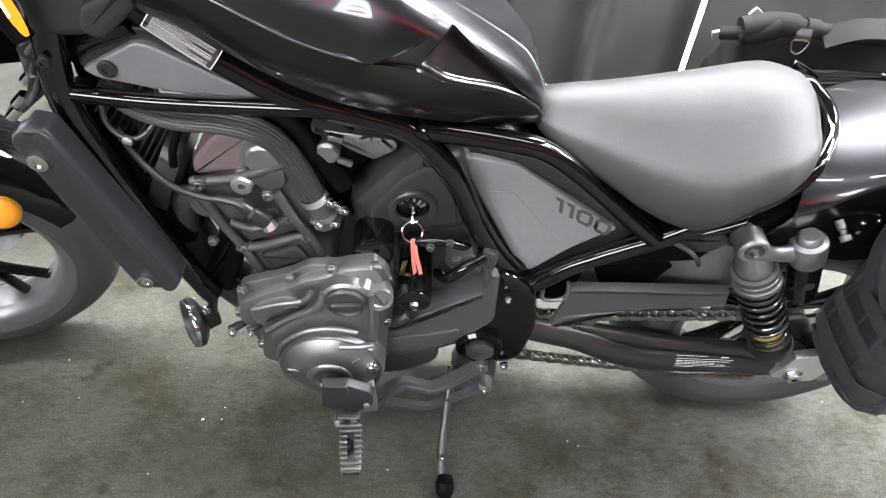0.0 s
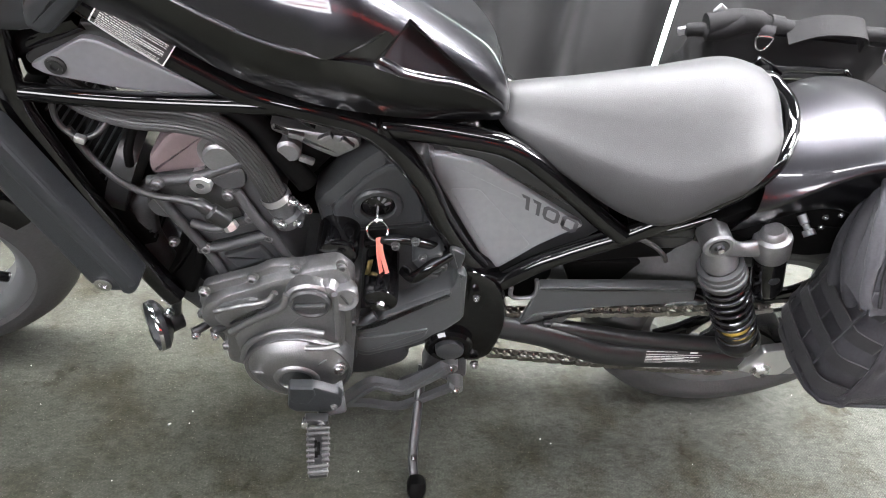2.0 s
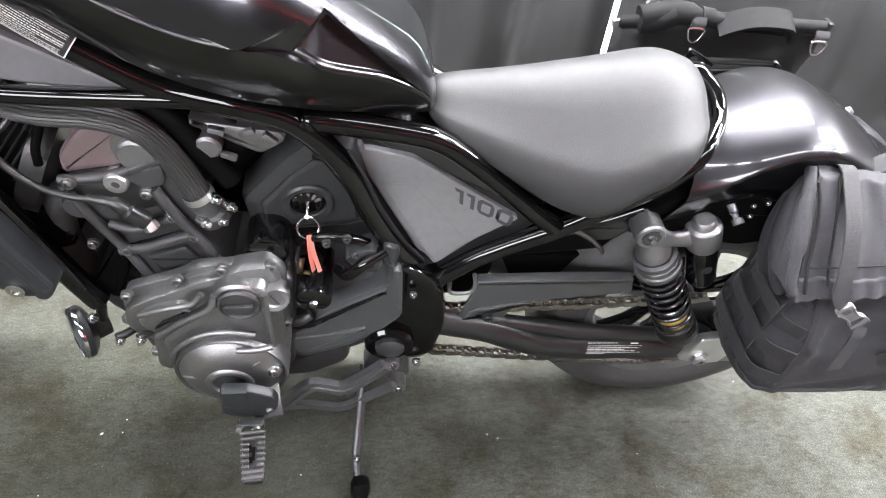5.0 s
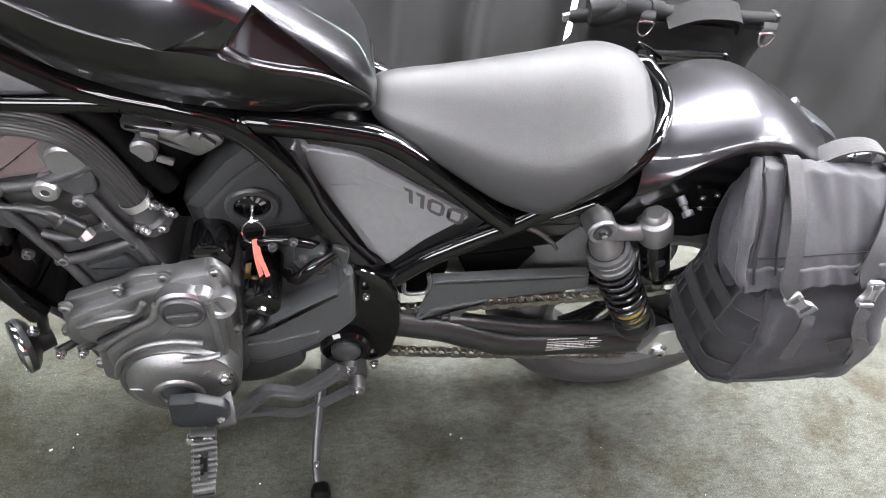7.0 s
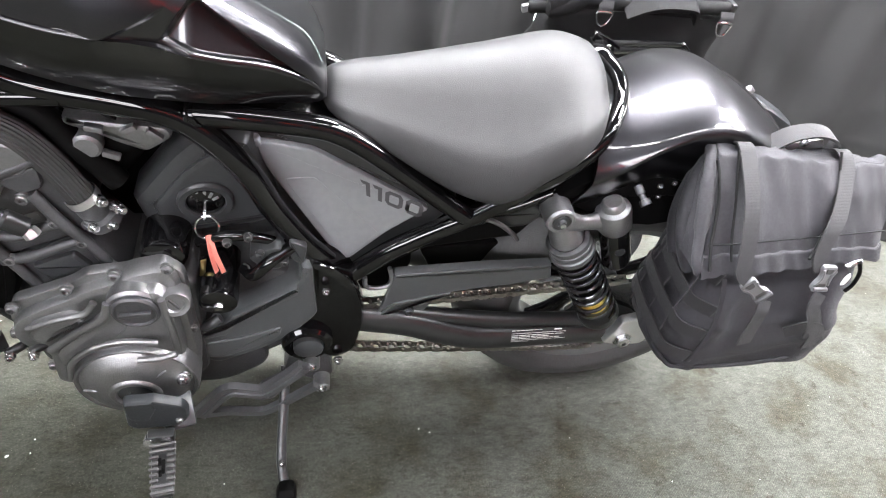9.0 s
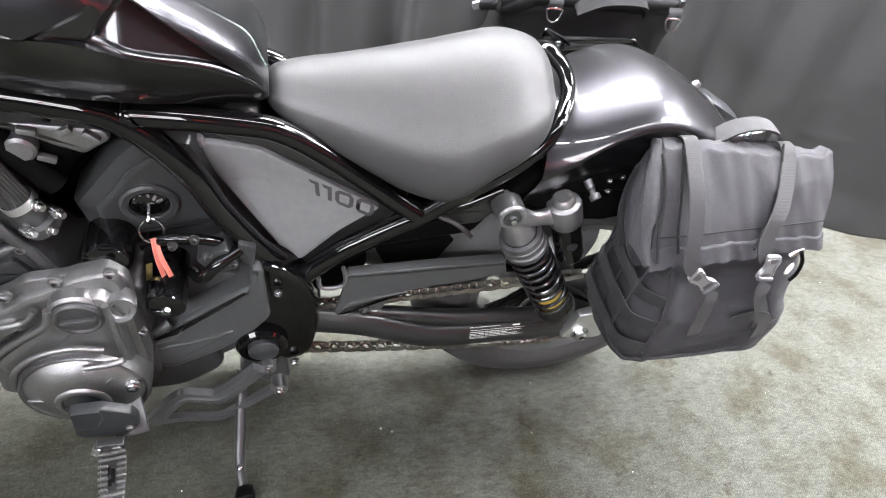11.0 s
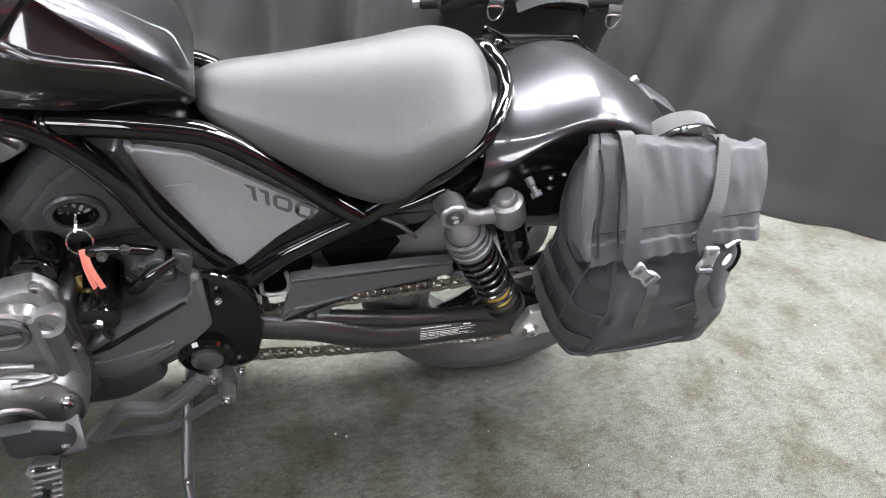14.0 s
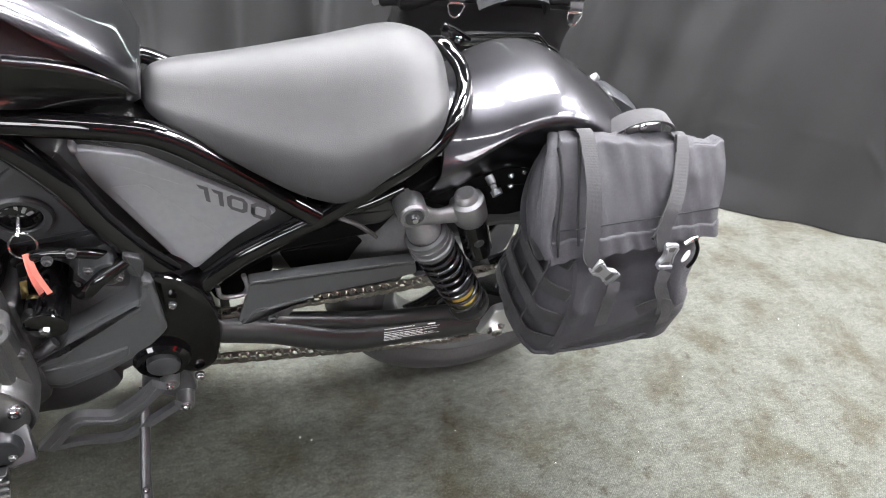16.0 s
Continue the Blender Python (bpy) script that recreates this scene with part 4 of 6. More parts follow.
lathe("clutch_dome", [(0.094, -0.03), (0.094, 0.004), (0.091, 0.010), (0.088, 0.010), (0.085, 0.007), (0.082, 0.010), (0.070, 0.020), (0.055, 0.026), (0.040, 0.028), (0.038, 0.031), (0.034, 0.033), (0.030, 0.033), (0.028, 0.028), (0.020, 0.026), (0, 0.026)],
      (CU, -0.180, CW), OUT, engine_grey, cover, "domed round clutch cover", n=48)
lathe("timing_cap", [(0.026, 0), (0.026, 0.003), (0.022, 0.004), (0.010, 0.004), (0.008, 0.001), (0, 0.001)], (CU, -0.206, CW), OUT, engine_mid, cover)
for turn in (48, 172, 292):
    a = radians(turn)
    block("dome_rib", (0.040, 0.005, 0.0035), pose(CU + 0.056 * math.cos(a), -0.204, CW + 0.056 * math.sin(a), 0, -math.degrees(a), 0), engine_grey, cover, bevel=0.002)
cap = lathe("oil_cap", [(0.033, -0.02), (0.033, 0.0), (0.030, 0.003), (0.028, 0.003), (0.027, 0.0), (0.026, -0.001), (0.0, -0.001)], (-0.860, -0.184, 0.504), OUT, engine_dark, cover, "dark round oil filler cap")
block("grip_bar", (0.046, 0.008, 0.007), pose(-0.860, -0.187, 0.504, 0, -8, 0), engine_dark, cap, bevel=0.002)
lathe("cap_boss", [(0.042, -0.03), (0.040, 0.0), (0.036, 0.004), (0.033, 0.003), (0.033, -0.01)], (-0.860, -0.176, 0.504), OUT, engine_grey, cover)
lathe("inspection_plug", [(0.0, 0.004), (0.012, 0.004), (0.014, 0.008), (0.020, 0.009), (0.022, 0.005), (0.022, -0.02)], (-0.808, -0.172, 0.512), (0.15, -0.95, 0.25), cast_alloy, cover, "bright screw plug")
block("plug_slot", (0.024, 0.003, 0.003), pose(-0.808, -0.178, 0.513, 0, 60, 0), engine_dark, cover, bevel=0.0005)
tube("cover_rib", [(-0.992, -0.176, 0.408), (-0.95, -0.180, 0.452), (-0.905, -0.184, 0.492), (-0.895, -0.178, 0.520)], 0.006, engine_grey, cover)
tube("cover_rib", [(-1.012, -0.170, 0.455), (-0.97, -0.174, 0.478), (-0.93, -0.174, 0.492), (-0.915, -0.170, 0.512)], 0.005, engine_grey, cover)
tube("cover_rib", [(-0.823, -0.182, 0.53), (-0.818, -0.186, 0.47), (-0.816, -0.186, 0.42)], 0.005, engine_grey, cover)
tube("wire_clip", [(-0.868, -0.204, 0.413), (-0.835, -0.206, 0.420), (-0.812, -0.204, 0.427)], 0.005, engine_grey, cover)
tube("cover_rib", [(-0.978, -0.186, 0.345), (-0.965, -0.188, 0.39), (-0.93, -0.190, 0.428), (-0.885, -0.190, 0.443), (-0.84, -0.188, 0.434)], 0.005, engine_grey, cover)
for u, w in ((-1.030, 0.478), (-0.952, 0.519), (-0.885, 0.548), (-0.815, 0.560), (-1.040, 0.420), (-1.012, 0.330), (-0.97, 0.285), (-0.795, 0.42)):
    bolt(cover, u, -0.150, w, 0.0075, engine_grey)
bolt(cover, -0.813, -0.196, 0.346, 0.010, steel)
bolt(cover, -0.838, -0.184, 0.352, 0.006, engine_grey)
for u, w, l in ((-1.042, 0.393, 0.014), (-1.012, 0.394, 0.012)):
    tube("sensor", [(u + 0.012, -0.145, w), (u, -0.160, w + 0.002), (u - l, -0.172, w + 0.004)], 0.007, satin_black, bike)
    bolt(bike, u - 0.6 * l, -0.176, w, 0.006)

# cylinder, head and cam cover, leaning forward
plate("cylinder_block", [(-1.030, 0.520), (-0.932, 0.564), (-0.893, 0.505), (-0.88, 0.48), (-1.01, 0.44)], -0.098, 0.10, engine_dark, bike, "dark cast cylinder block", 0.006, 0.01)
plate("cylinder_recess", [(-1.008, 0.516), (-0.945, 0.545), (-0.925, 0.512), (-0.985, 0.483)], -0.106, -0.09, engine_mid, bike, "", 0.006, 0.008)
head = plate("cylinder_head", [(-1.034, 0.526), (-0.928, 0.572), (-0.908, 0.612), (-0.950, 0.702), (-1.092, 0.652), (-1.074, 0.609)], -0.092, 0.10, engine_dark, bike, "dark cast cylinder head", 0.006, 0.01)
tube("gasket_rib", [(-1.042, -0.098, 0.522), (-1.0, -0.102, 0.536), (-0.96, -0.102, 0.556), (-0.922, -0.098, 0.570)], 0.008, engine_dark, head)
tube("head_rib", [(-1.088, -0.098, 0.640), (-1.066, -0.100, 0.595), (-1.030, -0.102, 0.525), (-1.006, -0.102, 0.462)], 0.008, engine_dark, head)
tube("head_rib", [(-0.972, -0.100, 0.655), (-0.945, -0.104, 0.602), (-0.925, -0.102, 0.566), (-0.905, -0.100, 0.515)], 0.008, engine_dark, head)
tube("head_rib", [(-1.045, -0.100, 0.582), (-1.01, -0.103, 0.575), (-0.97, -0.103, 0.594), (-0.948, -0.1, 0.606)], 0.007, engine_dark, head)
plate("head_window", [(-0.998, 0.606), (-0.975, 0.616), (-0.968, 0.596), (-0.99, 0.588)], -0.094, -0.085, engine_grey, head, "", 0.003, 0.004)
for u, w in ((-0.982, 0.648), (-1.078, 0.66), (-0.955, 0.605), (-1.03, 0.53), (-0.93, 0.566), (-1.003, 0.463), (-0.902, 0.513)):
    bolt(head, u, -0.103, w, 0.0075, engine_grey)
cam_top = plate("cam_cover", [(-1.092, 0.660), (-1.020, 0.678), (-0.955, 0.712), (-0.962, 0.735), (-0.985, 0.756), (-1.014, 0.756), (-1.056, 0.738), (-1.090, 0.692)], -0.088, 0.09, head_cover, bike, "grey satin cam cover tinted by the red sign's glow", 0.008, 0.014)
tube("cam_seam", [(-1.094, -0.092, 0.654), (-1.025, -0.096, 0.671), (-0.953, -0.094, 0.708)], 0.008, engine_dark, cam_top)
lathe("cam_end", [(0.0, 0.016), (0.022, 0.016), (0.026, 0.012), (0.027, -0.01)], (-0.985, -0.085, 0.708), OUT, cast_alloy, cam_top, "pale round cam end plug")
lathe("cam_end_ring", [(0.024, 0.002), (0.026, 0.006), (0.034, 0.007), (0.038, 0.0), (0.038, -0.01)], (-0.985, -0.082, 0.710), OUT, engine_grey, cam_top)
plate("cam_end_boss", [(-1.012, 0.672), (-0.955, 0.700), (-0.955, 0.662), (-0.985, 0.650)], -0.100, -0.08, engine_dark, bike, "", 0.004, 0.012)
lathe("head_plug", [(0.0, 0.004), (0.005, 0.004), (0.006, 0.008), (0.014, 0.008), (0.016, 0.005), (0.016, -0.02)], (-1.018, -0.100, 0.664), OUT, bare_alloy, head, "bright washer plug")
lathe("plug_centre", [(0, 0.003), (0.006, 0.002), (0.006, 0)], (-1.018, -0.1045, 0.664), OUT, engine_dark, head)
# temperature sensor with its wire
tube("sensor_boot", [(-1.054, -0.118, 0.648), (-1.02, -0.122, 0.644), (-1.004, -0.124, 0.632), (-0.985, -0.12, 0.612)], [0.007] * 6 + [0.010] * 6 + [0.014] * 7, satin_black, bike)
lathe("sensor_nut", [(0.010, 0), (0.011, 0.006), (0.011, 0.012), (0.006, 0.014), (0, 0.014)], (-0.984, -0.118, 0.606), (0.5, -0.3, -0.8), bare_alloy, bike, n=6)
tube("sensor_wire", [(-1.175, -0.10, 0.745), (-1.15, -0.11, 0.70), (-1.115, -0.118, 0.668), (-1.08, -0.12, 0.652), (-1.05, -0.12, 0.648)], 0.005, satin_black, bike, "thin black wire loom")
tube("wire_loom", [(-1.185, -0.09, 0.79), (-1.185, -0.10, 0.755), (-1.165, -0.105, 0.735), (-1.14, -0.10, 0.738), (-1.12, -0.08, 0.760)], 0.004, satin_black, bike)
block("wire_clip", (0.014, 0.01, 0.012), pose(-1.158, -0.11, 0.735, 0, 20, 0), bare_alloy, bike)
tube("wire_loom", [(-1.10, -0.07, 0.74), (-1.115, -0.08, 0.70), (-1.12, -0.08, 0.67)], 0.006, deep_black, bike)
# coolant hose with its clamp
coolant = ([(-1.20, -0.04, 0.768), (-1.15, -0.07, 0.764), (-1.095, -0.082, 0.760), (-1.027, -0.084, 0.760), (-0.977, -0.085, 0.744), (-0.942, -0.085, 0.694), (-0.914, -0.082, 0.620)])
ribbed = sweep(curve_points(coolant, 8), 0.0190, 48)
ribbed.verts.ensure_lookup_table()
spine = curve_points(coolant, 8)
for i, v in enumerate(ribbed.verts):
    if i % 2:
        v.co = v.co.lerp(spine[i // 48], 0.085)
part("coolant_hose", ribbed, hose_rubber, bike, "thick black coolant hose with lengthwise ribs", sharp=15)
lathe("hose_clamp", [(0.021, -0.006), (0.0225, -0.006), (0.0225, 0.006), (0.021, 0.006)], (-0.919, -0.083, 0.634), (0.35, 0.05, -0.9), bare_alloy, bike)
lathe("thermostat_housing", [(0, -0.02), (0.020, -0.02), (0.021, 0.0), (0.019, 0.012), (0.026, 0.016), (0.026, 0.03), (0, 0.03)], (-0.911, -0.083, 0.614), (0.4, 0.1, -0.9), engine_dark, bike)
for u, v, w in ((-0.886, -0.100, 0.597), (-0.872, -0.095, 0.622), (-0.908, -0.108, 0.600), (-0.893, -0.095, 0.636)):
    lathe("housing_bolt", [(0.0, 0.008), (0.0045, 0.008), (0.0055, 0.006), (0.0055, 0.0), (0.008, -0.001), (0.008, -0.014)], (u, v, w), (0.7, -0.6, 0.1), steel, bike, n=12)
# throttle bodies and black pipes
tube("intake_pipe", [(-0.99, -0.05, 0.775), (-0.94, -0.06, 0.745), (-0.905, -0.068, 0.700), (-0.872, -0.07, 0.652)], 0.017, deep_black, bike)
plate("throttle_body", [(-0.925, 0.752), (-0.80, 0.742), (-0.795, 0.725), (-0.83, 0.700), (-0.865, 0.715), (-0.90, 0.735)], -0.068, 0.05, engine_grey, bike, "grey cast throttle body", 0.006, 0.008)
lathe("throttle_shaft", [(0, 0.012), (0.014, 0.012), (0.018, 0.008), (0.018, -0.02)], (-0.897, -0.070, 0.716), OUT, cast_alloy, bike)
for u, w, a in ((-0.872, 0.700, 20), (-0.845, 0.742, -30), (-0.885, 0.742, 10), (-0.815, 0.735, 40)):
    block("throttle_link", (0.022, 0.010, 0.009), pose(u, -0.073, w, 0, a, 0), cast_alloy, bike, bevel=0.002)
# black plate added for the shade behind the inlet, hides the floor
plate("inlet_shade_plate", [(-0.96, 0.74), (-0.80, 0.73), (-0.79, 0.50), (-0.93, 0.50)], 0.02, 0.05, deep_black, bike, "", 0.004, 0.01)
tube("intake_boot", [(-0.90, -0.02, 0.67), (-0.87, -0.02, 0.71), (-0.85, -0.02, 0.74)], 0.045, deep_black, bike)
plate("engine_hanger", [(-1.13, 0.40), (-1.09, 0.46), (-1.06, 0.53), (-1.04, 0.53), (-1.05, 0.45), (-1.08, 0.37)], -0.075, 0.075, deep_black, bike, "", 0.006, 0.01)
bolt(bike, -1.085, -0.085, 0.520, 0.007, engine_grey)
tube("exhaust_header", [(-1.075, 0.03, 0.60), (-1.14, 0.03, 0.57), (-1.16, 0.03, 0.48), (-1.12, 0.03, 0.35), (-1.02, 0.03, 0.22)], 0.024, engine_dark, bike)
tube("exhaust_header", [(-1.075, -0.04, 0.60), (-1.13, -0.04, 0.57), (-1.145, -0.04, 0.48), (-1.11, -0.03, 0.35), (-1.02, -0.02, 0.22)], 0.024, engine_dark, bike)
lathe("knock_sensor", [(0, 0.02), (0.02, 0.02), (0.024, 0.01), (0.024, -0.02)], (-1.085, -0.07, 0.60), OUT, engine_dark, bike)

# black round covers behind the side cover
lathe("starter_cover", [(0, 0.022), (0.008, 0.022), (0.010, 0.018), (0.022, 0.016), (0.030, 0.012), (0.033, 0.005), (0.034, -0.05), (0, -0.05)], (-0.825, -0.108, 0.548), (0.0, -1.0, 0.02), gloss_black, bike, "glossy black round motor cover")
lathe("actuator_can", [(0.0, 0.001), (0.010, 0.001), (0.012, 0.0), (0.022, 0.0), (0.0275, -0.003), (0.029, -0.009), (0.029, -0.10), (0, -0.10)], (-0.752, -0.158, 0.484), (0.0, -1.0, -0.06), gloss_black, bike, "glossy black actuator canister")
lathe("can_bolt", [(0.0, 0.006), (0.006, 0.006), (0.007, 0.004), (0.007, -0.002)], (-0.752, -0.159, 0.484), (0.0, -1.0, -0.06), steel, bike, n=6)
tube("pipe", [(-0.715, -0.10, 0.50), (-0.70, -0.125, 0.515), (-0.675, -0.125, 0.545), (-0.64, -0.10, 0.555)], 0.010, gloss_black, bike)
tube("pipe", [(-0.78, -0.09, 0.55), (-0.74, -0.10, 0.575), (-0.69, -0.10, 0.57), (-0.65, -0.09, 0.545)], 0.008, gloss_black, bike)
plate("bracket", [(-0.71, 0.545), (-0.665, 0.57), (-0.645, 0.545), (-0.66, 0.515), (-0.69, 0.52)], -0.118, -0.08, engine_mid, bike, "", 0.005, 0.012)
plate("bracket", [(-0.648, 0.575), (-0.620, 0.562), (-0.625, 0.52), (-0.645, 0.53)], -0.112, -0.08, engine_mid, bike, "", 0.004, 0.010)
for u, w in ((-0.655, 0.538), (-0.690, 0.556), (-0.735, 0.58), (-0.705, 0.592)):
    bolt(bike, u, -0.120, w, 0.0055, engine_dark)
# sprocket cover
spr = plate("sprocket_cover", [(-0.803, 0.366), (-0.760, 0.380), (-0.742, 0.412), (-0.632, 0.486), (-0.630, 0.525), (-0.612, 0.52), (-0.600, 0.40), (-0.640, 0.345), (-0.690, 0.305), (-0.770, 0.263), (-0.796, 0.277)], -0.120, -0.06, cover_slate, bike, "dark slate satin sprocket cover", 0.008, 0.012)
plate("cover_ledge", [(-0.800, 0.364), (-0.758, 0.378), (-0.740, 0.410), (-0.634, 0.482), (-0.634, 0.462), (-0.732, 0.392), (-0.750, 0.358), (-0.798, 0.344)], -0.127, -0.11, cover_slate, spr, "", 0.005, 0.004)
plate("cover_step", [(-0.795, 0.330), (-0.730, 0.345), (-0.660, 0.372), (-0.664, 0.345), (-0.70, 0.318), (-0.765, 0.285), (-0.790, 0.292)], -0.124, -0.11, cover_slate, spr, "", 0.004, 0.010)
tube("clamp_link", [(-0.792, -0.115, 0.372), (-0.775, -0.125, 0.390), (-0.758, -0.12, 0.402)], 0.009, engine_mid, bike)
# pivot plate, glossy black
piv = plate("pivot_plate", [(-0.622, 0.530), (-0.572, 0.514), (-0.540, 0.470), (-0.521, 0.410), (-0.517, 0.345), (-0.528, 0.275), (-0.555, 0.250), (-0.625, 0.255), (-0.660, 0.290), (-0.668, 0.335), (-0.652, 0.372), (-0.625, 0.400), (-0.617, 0.430), (-0.621, 0.470)],
            -0.114, -0.06, gloss_black, bike, "glossy black swing-arm pivot plate", 0.014, 0.03)
lathe("pivot_cap", [(0, 0.009), (0.021, 0.009), (0.026, 0.006), (0.027, 0.0), (0.027, -0.01)], (-0.615, -0.126, 0.315), OUT, engine_mid, piv, "dark pivot bolt cap")
lathe("pivot_ring", [(0.027, 0.001), (0.030, 0.006), (0.040, 0.006), (0.045, 0.0), (0.045, -0.01)], (-0.617, -0.123, 0.320), OUT, gloss_black, piv)
bolt(piv, -0.560, -0.126, 0.266, 0.007)
bolt(piv, -0.590, -0.126, 0.470, 0.005)

# ignition cover with switch
def ign_v(u, w):
    return -0.058 - 0.10 * (w - 0.61) + 0.10 * (u + 0.766)


ign = plate("ignition_cover", [(-0.868, 0.606), (-0.800, 0.696), (-0.766, 0.728), (-0.700, 0.716), (-0.655, 0.600), (-0.660, 0.545), (-0.700, 0.531), (-0.825, 0.519), (-0.856, 0.538)],
            lambda u, w: ign_v(u, w) + 0.004, 0.0, engine_mid, bike, "dark satin ignition switch cover", 0.020, 0.010)
plate("cover_face", [(-0.838, 0.602), (-0.790, 0.668), (-0.757, 0.697), (-0.702, 0.688), (-0.674, 0.600), (-0.682, 0.560), (-0.818, 0.542), (-0.835, 0.552)], lambda u, w: ign_v(u, w) - 0.002, lambda u, w: ign_v(u, w) + 0.012, engine_mid, ign, "", 0.008, 0.006)
plate("cover_ridge", [(-0.735, 0.690), (-0.728, 0.693), (-0.690, 0.630), (-0.700, 0.622)], lambda u, w: ign_v(u, w) - 0.004, lambda u, w: ign_v(u, w) + 0.01, engine_mid, ign, "", 0.003, 0.003)
SW = (-0.766, ign_v(-0.766, 0.608) - 0.003, 0.608)
SD = Vector((0.10, -1.0, -0.10))
lathe("switch_ring", [(0.027, 0.002), (0.029, 0.006), (0.037, 0.007), (0.040, 0.003), (0.040, -0.005)], SW, SD, engine_mid, ign, "raised ring round the ignition switch", n=36)
lathe("ignition_switch", [(0.0, 0.006), (0.012, 0.006), (0.022, 0.004), (0.027, 0.0), (0.027, -0.01)], SW, SD, gloss_black, ign, "black ignition switch with pale marks")
for k in range(5):
    a = radians(35 + 27 * k)
    block("switch_mark", (0.0045, 0.002, 0.010), pose(SW[0] + 0.018 * math.cos(a), SW[1] - 0.0055, SW[2] + 0.018 * math.sin(a), 0, 90 - math.degrees(a), 0), buckle_grey, ign, bevel=0.0005)
block("key_blade", (0.004, 0.030, 0.010), pose(SW[0], SW[1] - 0.016, SW[2] - 0.004, 25), steel, ign, "steel key in the switch", 0.001)
# gear lever, foot rest and side stand
arm = part("bracket_arm", band_bm(curve_points([(-0.813, -0.16, 0.157), (-0.76, -0.16, 0.234), (-0.73, -0.16, 0.235), (-0.697, -0.16, 0.229), (-0.658, -0.16, 0.264), (-0.623, -0.16, 0.308)], 5), (0.3, 0, 1), 0.026, 0.014), bracket_grey, bike, "grey cast gear lever bracket", sharp=25)
part("arm_ledge", band_bm(curve_points([(-0.802, -0.167, 0.166), (-0.755, -0.167, 0.232), (-0.729, -0.167, 0.232), (-0.693, -0.167, 0.226), (-0.654, -0.167, 0.264), (-0.622, -0.167, 0.311)], 5), (0.3, 0, 1), 0.009, 0.008), bracket_grey, arm, sharp=25)
part("bracket_arm", band_bm(curve_points([(-0.803, -0.152, 0.145), (-0.758, -0.152, 0.149), (-0.701, -0.152, 0.14), (-0.665, -0.152, 0.164), (-0.6, -0.152, 0.225)], 5), (0.3, 0, 1), 0.015, 0.012), bracket_grey, bike, sharp=25)
plate("bracket_web", [(-0.700, 0.215), (-0.655, 0.250), (-0.630, 0.235), (-0.680, 0.160), (-0.715, 0.160)], -0.140, -0.130, engine_dark, bike, "", 0.004, 0.008)
lathe("web_boss", [(0, 0.004), (0.012, 0.004), (0.015, 0.001), (0.016, -0.01)], (-0.700, -0.144, 0.186), OUT, engine_dark, bike)
for u, w in ((-0.588, 0.197), (-0.609, 0.272)):
    lathe("bracket_boss", [(0, 0.006), (0.006, 0.006), (0.007, 0.002), (0.015, 0.002), (0.016, -0.03)], (u, -0.140, w), OUT, engine_grey, bike)
    bolt(bike, u, -0.142, w, 0.007)
plate("bracket_plate", [(-0.63, 0.30), (-0.575, 0.27), (-0.565, 0.20), (-0.60, 0.18), (-0.66, 0.22), (-0.65, 0.27)], -0.115, -0.08, engine_dark, bike, "", 0.005, 0.012)
guard = plate("heel_guard", [(-0.893, 0.365), (-0.85, 0.368), (-0.811, 0.35), (-0.804, 0.334), (-0.805, 0.306), (-0.823, 0.285), (-0.884, 0.282), (-0.897, 0.294)], -0.250, -0.234, shroud_grey, bike, "grey foot rest bracket block", 0.006, 0.006)
plate("guard_face", [(-0.89, 0.364), (-0.851, 0.366), (-0.848, 0.347), (-0.861, 0.316), (-0.886, 0.319), (-0.891, 0.328)], -0.2525, -0.24, shroud_grey, guard, "", 0.002, 0.003)
bolt(guard, -0.818, -0.250, 0.309, 0.005, engine_grey)
block("bracket_foot", (0.05, 0.06, 0.03), pose(-0.828, -0.215, 0.275, 30, 0, 15), engine_mid, bike, bevel=0.006)
block("hinge", (0.040, 0.016, 0.018), pose(-0.846, -0.264, 0.288), satin_black, bike, bevel=0.003)
for u in (-0.864, -0.838):
    lathe("hinge_bolt", [(0, 0.007), (0.007, 0.007), (0.008, 0.005), (0.008, -0.008)], (u, -0.272, 0.287), (0, -0.9, 0.4), steel, bike, n=14)
PEG = pose(-0.838, -0.318, 0.280, 4, 0, 6)
bm = block_bm((0.036, 0.086, 0.014), PEG, 0.004)
for v in bm.verts:
    p = PEG.inverted() @ v.co
    v.co = PEG @ Vector((p.x * (1 - 3.6 * max(0.0, -p.y - 0.0)), p.y, p.z))
peg = tagged(part("foot_peg", bm, satin_black, bike), "black ribbed foot peg, folded out")
for k in range(9):
    y = 0.037 - 0.0093 * k
    wide = 0.039 * (1 - 3.6 * max(0.0, -y))
    for side in (-1, 1):
        if 2 <= k <= 6:
            block("peg_rib", (wide / 2 - 0.006, 0.0048, 0.006), PEG @ pose(side * (wide / 4 + 0.003), y, 0.0085), peg_rubber, peg, bevel=0.0015)
        elif side == 1:
            block("peg_rib", (wide, 0.0048, 0.006), PEG @ pose(0, y, 0.0085), peg_rubber, peg, bevel=0.0015)
for x, y, l in ((-0.004, 0.010, 0.012), (0.001, 0.002, 0.022), (-0.003, -0.008, 0.010)):
    block("peg_slot", (0.005, l, 0.002), PEG @ pose(x, y, 0.0085), deep_black, peg, bevel=0.0005)
foot = Vector((-0.655, -0.285, 0.062))
tube("side_stand", [(-0.655, -0.10, 0.215), (-0.660, -0.165, 0.158), (-0.664, -0.238, 0.098), tuple(foot)], 0.0095, engine_mid, bike, "black side stand leg", flat=0.8)
